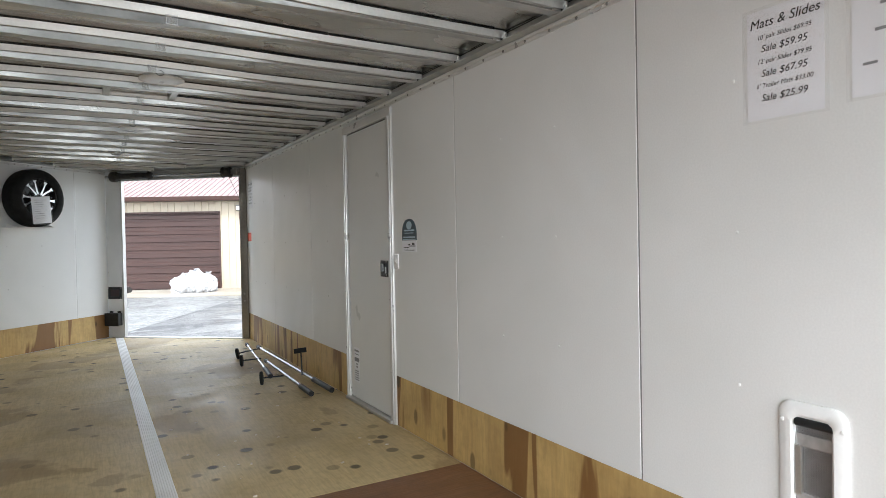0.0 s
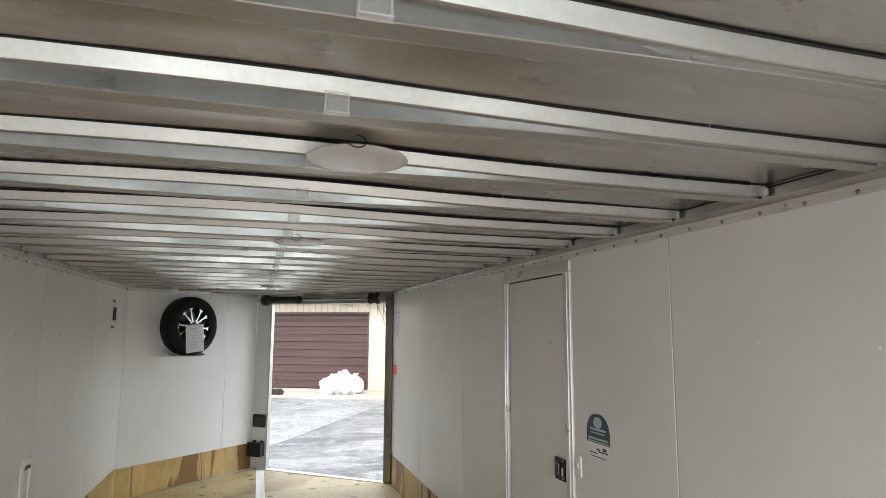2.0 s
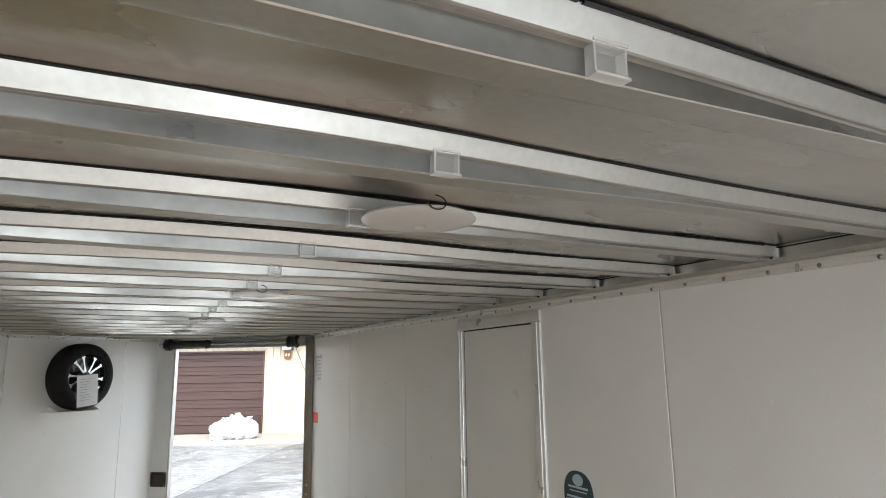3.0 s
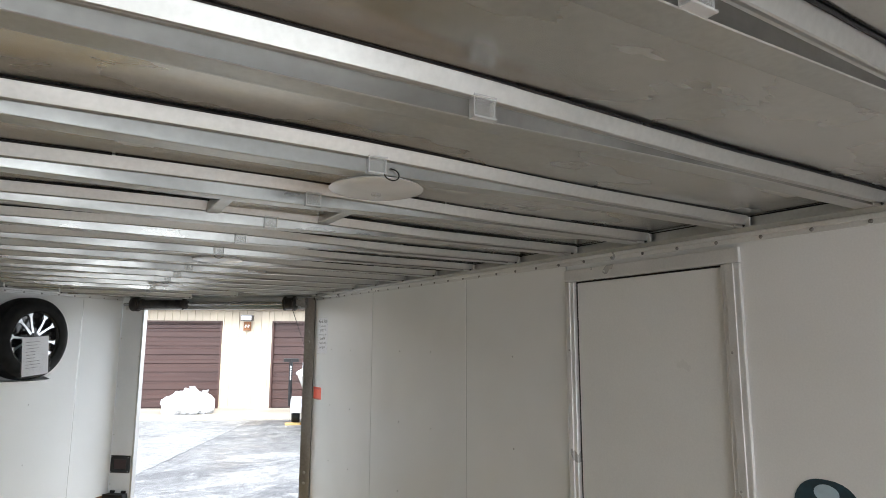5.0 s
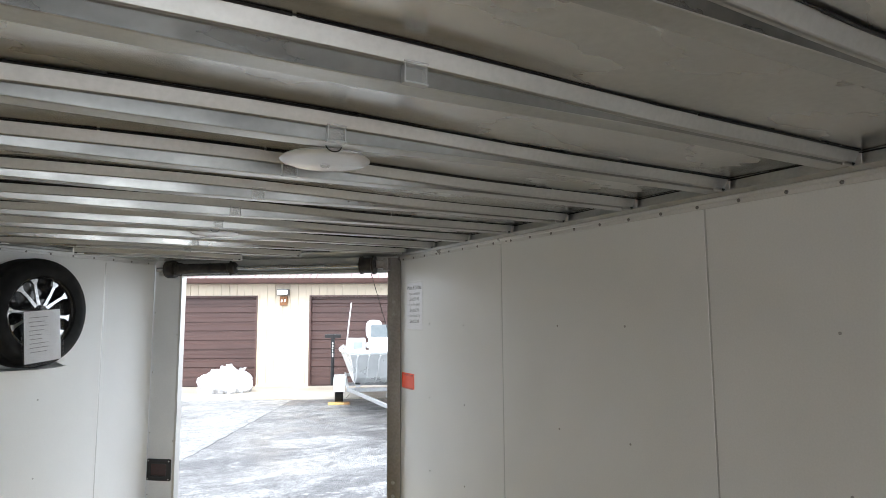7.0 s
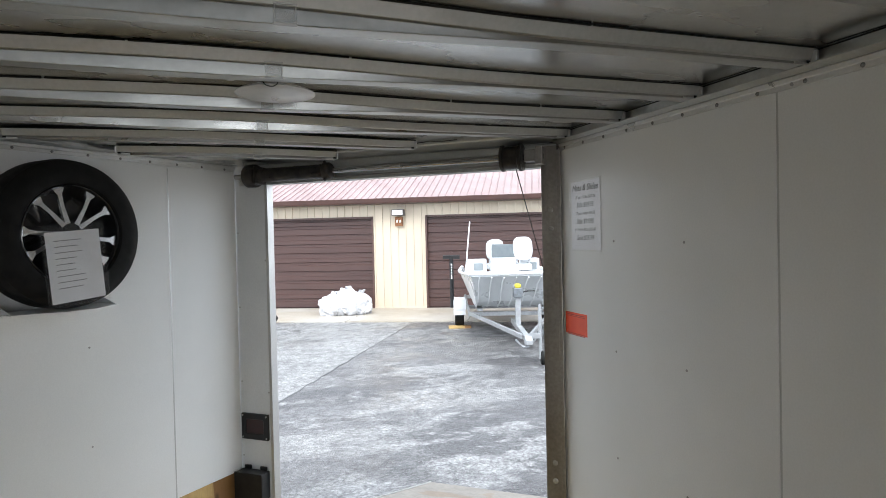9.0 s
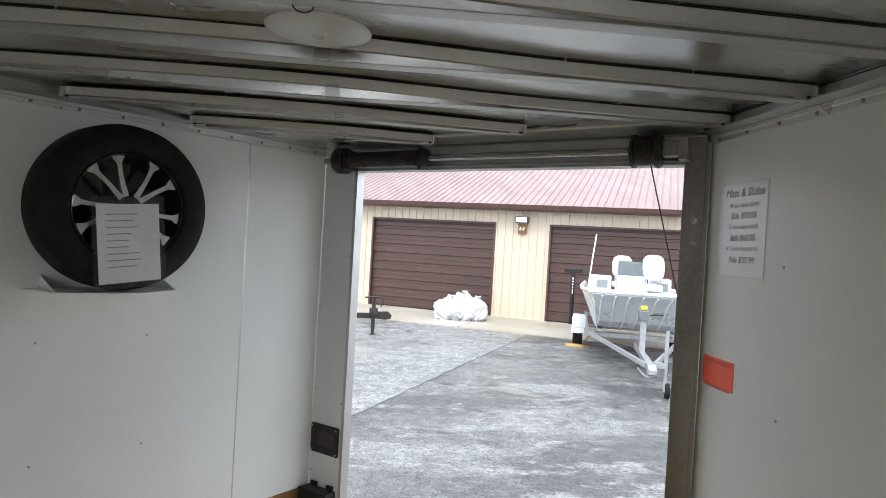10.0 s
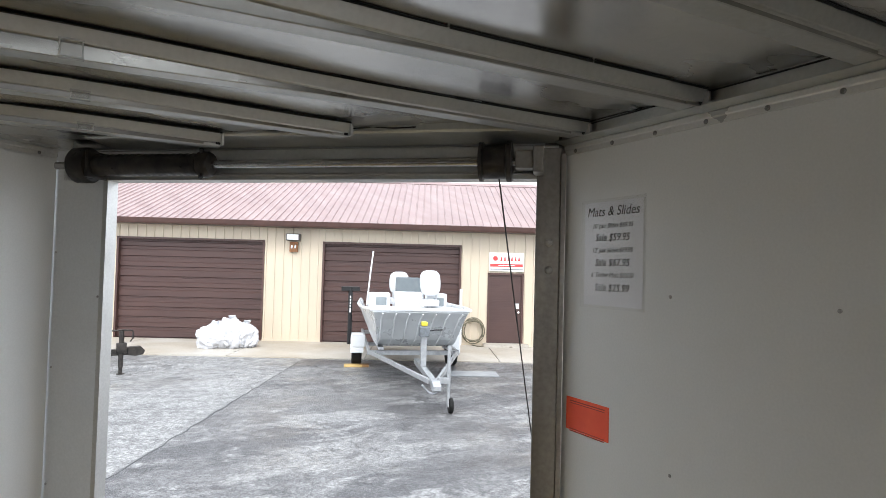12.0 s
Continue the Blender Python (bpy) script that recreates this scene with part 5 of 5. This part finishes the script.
# local x runs across, local -y points to the bow
GALV = simple("galvanised_steel", (0.44, 0.45, 0.46), 0.42, 0.5, second=(0.34, 0.35, 0.36), scale=14, rough_vary=0.1, fine=(60, 0.1))
HULL = simple("pale_aluminium_hull", (0.66, 0.68, 0.69), 0.32, 0.25, second=(0.56, 0.58, 0.59), scale=2.0, stretch=(1, 1, 0.5), rough_vary=0.1, bump=0.001, bump_scale=6)
GELCOAT = simple("white_boat_paint", (0.74, 0.75, 0.76), 0.32, second=(0.70, 0.71, 0.72), scale=4, coat=0.3)
CUSHION = simple("white_vinyl", (0.55, 0.56, 0.57), 0.5, second=(0.48, 0.49, 0.50), scale=8, bump=0.001, bump_scale=60)
GREYPAD = simple("grey_vinyl", (0.20, 0.23, 0.24), 0.5, second=(0.17, 0.19, 0.20), scale=8, bump=0.001, bump_scale=60)
trailer = empty("boat_trailer", BOAT_M, "galvanised boat trailer with winch post and jack wheel", "boat trailer")
for s in (-1, 1):
    bm = bmesh.new()
    path = [(s * 0.82, 2.2, 0.50), (s * 0.82, -1.7, 0.50), (s * 0.72, -2.05, 0.50), (s * 0.06, -4.2, 0.42)]
    for p, q in zip(path, path[1:]):
        d = (Vector(q) - Vector(p))
        m = Matrix.Translation((Vector(p) + Vector(q)) / 2) @ d.to_track_quat("Y", "Z").to_matrix().to_4x4()
        box(bm, -0.022, 0.022, -d.length / 2 - 0.02, d.length / 2 + 0.02, -0.034, 0.034, m)
    part("side_beam", bm, GALV, trailer)
    bm = bmesh.new()
    lathe(bm, [(0.16, -0.10), (0.27, -0.10), (0.295, -0.07), (0.295, 0.07), (0.27, 0.10), (0.16, 0.10)], Matrix.Translation((s * 1.0, 0, 0.295)) @ pose(0, 0, 0, 0, 90, 0), 36)
    w = part("wheel", bm, RUBBER, trailer, "black trailer tyre", True)
    bm = bmesh.new()
    lathe(bm, [(0.165, -0.08), (0.165, 0.07), (0.13, 0.09), (0.06, 0.06), (0.02, 0.10)], Matrix.Translation((s * 1.0, 0, 0.295)) @ pose(0, 0, 0, 0, s * 90, 0), 28)
    part("hub", bm, GALV, w, smooth=True)
    bm = bmesh.new()
    arc = [(math.cos(a) * 0.36, 0.33 + math.sin(a) * 0.34) for a in [radians(-5 + 190 * k / 14) for k in range(15)]]
    inner = [(y * 0.96, 0.33 + (z - 0.33) * 0.96) for y, z in arc][::-1]
    prism(bm, arc + inner, s * 1.0 - 0.13, s * 1.0 + 0.13, "x")
    part("mudguard", bm, GELCOAT, trailer, "white mudguard")
    bm = bmesh.new()
    rounded(bm, s * 0.98 - 0.13, s * 0.98 + 0.13, -0.37, -0.35, 0.42, 0.66, 0.005)
    part("mudguard_face", bm, GELCOAT, trailer)
    bm = bmesh.new()
    rounded(bm, s * 0.62 - 0.05, s * 0.62 + 0.05, -2.0, 2.2, 0.575, 0.625, 0.008)
    part("bunk", bm, GALV, trailer)
    bm = bmesh.new()
    rod(bm, (s * 1.16, -0.15, 0.45), (s * 1.16, -0.15, 1.62), 0.045 if s < 0 else 0.03, 14)
    g = part("guide_post", bm, BLACK if s < 0 else GELCOAT, trailer, "black padded guide post" if s < 0 else "white guide post", True)
    if s < 0:
        for z0, z1 in ((1.40, 1.44), (1.34, 1.37), (1.28, 1.31), (1.22, 1.25), (1.10, 1.19)):
            bm = bmesh.new()
            box(bm, s * 1.16 - 0.014, s * 1.16 + 0.014, -0.2, -0.194, z0, z1)
            part("print_bar", bm, SWITCH, g)
        bm = bmesh.new()
        rounded(bm, s * 1.16 - 0.19, s * 1.16 + 0.19, -0.19, -0.11, 1.54, 1.63, 0.01)
        part("lamp_bar", bm, BLACK, g, "black lamp bar")
    bm = bmesh.new()
    rod(bm, (s * 1.16, -0.15, 0.47), (s * 0.80, -0.15, 0.47), 0.025, 10)
    part("post_bracket", bm, GALV, trailer)
for y in (-1.7, 0.0, 1.9):
    bm = bmesh.new()
    box(bm, -0.85, 0.85, y - 0.04, y + 0.04, 0.40 if y == 0 else 0.45, 0.47 if y == 0 else 0.53)
    part("crossbeam", bm, GALV, trailer)
bm = bmesh.new()
rounded(bm, -0.045, 0.045, -4.4, -2.2, 0.37, 0.46, 0.006)
part("tongue", bm, GALV, trailer)
bm = bmesh.new()
prism(bm, [(-4.35, 0.36), (-4.53, 0.33), (-4.61, 0.36), (-4.61, 0.42), (-4.5, 0.47), (-4.35, 0.47)], -0.055, 0.055, "x")
part("coupler", bm, GALV, trailer, "galvanised ball coupler")
bm = bmesh.new()
rounded(bm, -0.045, 0.045, -3.12, -3.02, 0.46, 1.0, 0.006)
winch = part("winch_post", bm, GALV, trailer)
bm = bmesh.new()
rounded(bm, -0.08, 0.08, -3.18, -2.97, 0.94, 1.11, 0.02)
part("winch", bm, simple("grey_winch_steel", (0.22, 0.24, 0.26), 0.4, 0.6, second=(0.15, 0.16, 0.17), scale=20), winch, "dark grey winch")
bm = bmesh.new()
rounded(bm, -0.05, 0.05, -3.17, -3.02, 1.112, 1.18, 0.02)
part("strap_roll", bm, simple("yellow_strap", (0.65, 0.55, 0.04), 0.6, second=(0.5, 0.42, 0.03), scale=30), winch, "yellow winch strap")
bm = bmesh.new()
tube(bm, [(0.1, -3.08, 1.03), (0.18, -3.1, 1.05), (0.30, -3.1, 1.05)], 0.012, 8)
part("winch_handle", bm, BLACK, winch)
bm = bmesh.new()
rod(bm, (0.20, -4.37, 0.20), (0.20, -4.37, 0.95), 0.026, 14)
rod(bm, (0.20, -4.37, 0.10), (0.20, -4.37, 0.3), 0.024, 14)
box(bm, 0.05, 0.2, -4.41, -4.33, 0.42, 0.5)
jack = part("jack", bm, GALV, trailer, "galvanised tongue jack", True)
bm = bmesh.new()
lathe(bm, [(0.02, -0.03), (0.10, -0.03), (0.11, -0.015), (0.11, 0.015), (0.10, 0.03), (0.02, 0.03)], Matrix.Translation((0.235, -4.37, 0.11)) @ pose(0, 0, 0, 0, 90, 0), 24)
part("jack_wheel", bm, RUBBER, jack, "small black jack wheel", True)
bm = bmesh.new()
prism(bm, [(-4.44, 0.10), (-4.30, 0.10), (-4.32, 0.24), (-4.42, 0.24)], 0.188, 0.198, "x")
part("jack_fork", bm, GALV, jack)
bm = bmesh.new()
for k in range(40):
    a = k / 39
    bmesh.ops.create_uvsphere(bm, u_segments=6, v_segments=4, radius=0.016, matrix=Matrix.Translation((-0.18 + 0.30 * a, -4.40 + 0.02 * math.sin(a * 9), 0.40 - 0.11 * math.sin(a * math.pi))))
part("safety_chain", bm, GALV, trailer, smooth=True)
# wood block under the wheel
bm = bmesh.new()
rounded(bm, -1.25, -0.75, -0.34, -0.16, 0.0, 0.05, 0.004)
tagged(part("wood_block", bm, KICK_PLY, at=BOAT_M), "tan timber block against the trailer wheel", "block")

boat = empty("boat", BOAT_M, "pale aluminium square-bowed boat with white seats on the trailer", "boat")
# hull as cross sections from stern to bow: (y, half width at bottom, half width at rail, bottom height, rail height)
SECT = [(2.3, 0.70, 0.88, 0.64, 1.26), (0.0, 0.72, 0.99, 0.63, 1.28), (-1.2, 0.72, 0.99, 0.64, 1.30), (-1.9, 0.70, 0.95, 0.66, 1.32), (-2.15, 0.71, 0.91, 0.78, 1.33), (-2.55, 0.77, 0.85, 1.18, 1.335), (-2.68, 0.81, 0.845, 1.29, 1.34)]
bm = bmesh.new()
rings = [[bm.verts.new(p) for p in ((-r, y, zr), (-w, y, zb), (w, y, zb), (r, y, zr), (r - 0.05, y + (0.05 if y < -2 else 0), zr), (w - 0.05, y + 0.06, zb + 0.12 if zb < 1.0 else zr - 0.02), (-w + 0.05, y + 0.06, zb + 0.12 if zb < 1.0 else zr - 0.02), (-r + 0.05, y + (0.05 if y < -2 else 0), zr))] for y, w, r, zb, zr in SECT]
for a, c in zip(rings, rings[1:]):
    for k in range(8):
        bm.faces.new((a[k], a[(k + 1) % 8], c[(k + 1) % 8], c[k]))
bm.faces.new(rings[0])
bm.faces.new(rings[-1])
hull = part("hull", bm, HULL, boat)
for k in range(7):
    x = -0.63 + k * 0.21
    bm = bmesh.new()
    tube(bm, [(x * 1.08 + 0.03, -2.69, 1.27), (x * 1.05, -2.57, 1.17), (x - 0.03, -2.18, 0.79), (x - 0.06, -1.92, 0.655), (x - 0.06, 0.5, 0.62)], 0.014, 6)
    part("strake", bm, GELCOAT, hull, "pressed hull strake", True)
bm = bmesh.new()
for a, c in zip(SECT, SECT[1:]):
    for s in (-1, 1):
        rod(bm, (s * a[2], a[0], a[4]), (s * c[2], c[0], c[4]), 0.028, 8)
rod(bm, (-0.845, -2.69, 1.34), (0.845, -2.69, 1.34), 0.03, 8)
part("rub_rail", bm, GELCOAT, boat, "white rub rail", True)
bm = bmesh.new()
box(bm, -0.80, 0.80, -2.66, -1.1, 1.285, 1.30)
part("bow_deck", bm, GELCOAT, boat)
bm = bmesh.new()
box(bm, -0.66, 0.66, -1.1, 2.25, 0.80, 0.82)
part("cockpit_floor", bm, GREYPAD, boat)
bm = bmesh.new()
prism(bm, [(-1.5, 1.30), (-1.40, 1.52), (-0.95, 1.58), (-0.75, 1.52), (-0.75, 0.82), (-1.5, 0.82)], -0.34, 0.20, "x")
console = part("console", bm, GELCOAT, boat, "white console")
bm = bmesh.new()
rounded(bm, -0.30, 0.30, -0.93, -0.9, 1.57, 1.86, 0.02)
part("windscreen", bm, simple("smoked_screen", (0.12, 0.14, 0.15), 0.1, second=(0.15, 0.17, 0.18), scale=5, coat=0.5), console)
for x, w in ((-0.66, 0.40), (0.40, 0.38)):
    bm = bmesh.new()
    rounded(bm, x - w / 2, x + w / 2, -1.75, -1.45, 1.30, 1.58, 0.03)
    seat = part("side_seat", bm, CUSHION, boat, "white cushioned box seat")
    bm = bmesh.new()
    rounded(bm, x - 0.06, x + 0.13, -1.765, -1.745, 1.36, 1.50, 0.006)
    part("pad", bm, GREYPAD, seat)


def helm_chair(x, y, z, size, turn, note):
    bm = bmesh.new()
    bmesh.ops.create_uvsphere(bm, u_segments=24, v_segments=14, radius=1.0)
    for v in bm.verts:
        e = 0.6
        v.co = Vector((math.copysign(abs(v.co.x) ** e, v.co.x) * 0.23, math.copysign(abs(v.co.y) ** e, v.co.y) * 0.06, math.copysign(abs(v.co.z) ** 0.7, v.co.z) * 0.27)) * size
        v.co.x *= 1 + 0.12 * v.co.z
    bmesh.ops.transform(bm, matrix=pose(x, y, z + 0.40, -8, 0, turn), verts=bm.verts)
    chair = part("helm_chair", bm, CUSHION, boat, note, True)
    bm = bmesh.new()
    rounded(bm, x - 0.2 * size, x + 0.2 * size, y - 0.05, y + 0.35, z - 0.02, z + 0.10, 0.03)
    part("seat_cushion", bm, CUSHION, chair)
    bm = bmesh.new()
    rod(bm, (x, y + 0.12, z - 0.4), (x, y + 0.12, z), 0.035, 12)
    rod(bm, (x - 0.12, y + 0.03, z), (x - 0.12, y + 0.03, z + 0.25), 0.015, 8)
    rod(bm, (x + 0.12, y + 0.03, z), (x + 0.12, y + 0.03, z + 0.25), 0.015, 8)
    part("pedestal", bm, GALV, chair, smooth=True)


helm_chair(0.24, -1.95, 1.38, 0.86, 14, "white padded helm chair")
helm_chair(-0.22, -0.75, 1.34, 0.84, -8, "white helm chair with grey insert")
bm = bmesh.new()
tube(bm, [(-0.86, -1.0, 1.30), (-0.80, -0.9, 1.9), (-0.75, -0.85, 2.36)], 0.014, 8)
part("pole_light", bm, GELCOAT, boat, "thin white pole light", True)
# plastic mat beside the trailer
bm = bmesh.new()
rounded(bm, -0.55, 0.55, -0.28, 0.28, 0.0, 0.015, 0.004)
tagged(part("ground_mat", bm, simple("grey_plastic_mat", (0.30, 0.31, 0.32), 0.5, second=(0.24, 0.25, 0.26), scale=9), at=pose(6.3, 17.1, GROUND + 0.001, 0, 0, -25)), "flat grey plastic sheet lying on the asphalt", "mat")
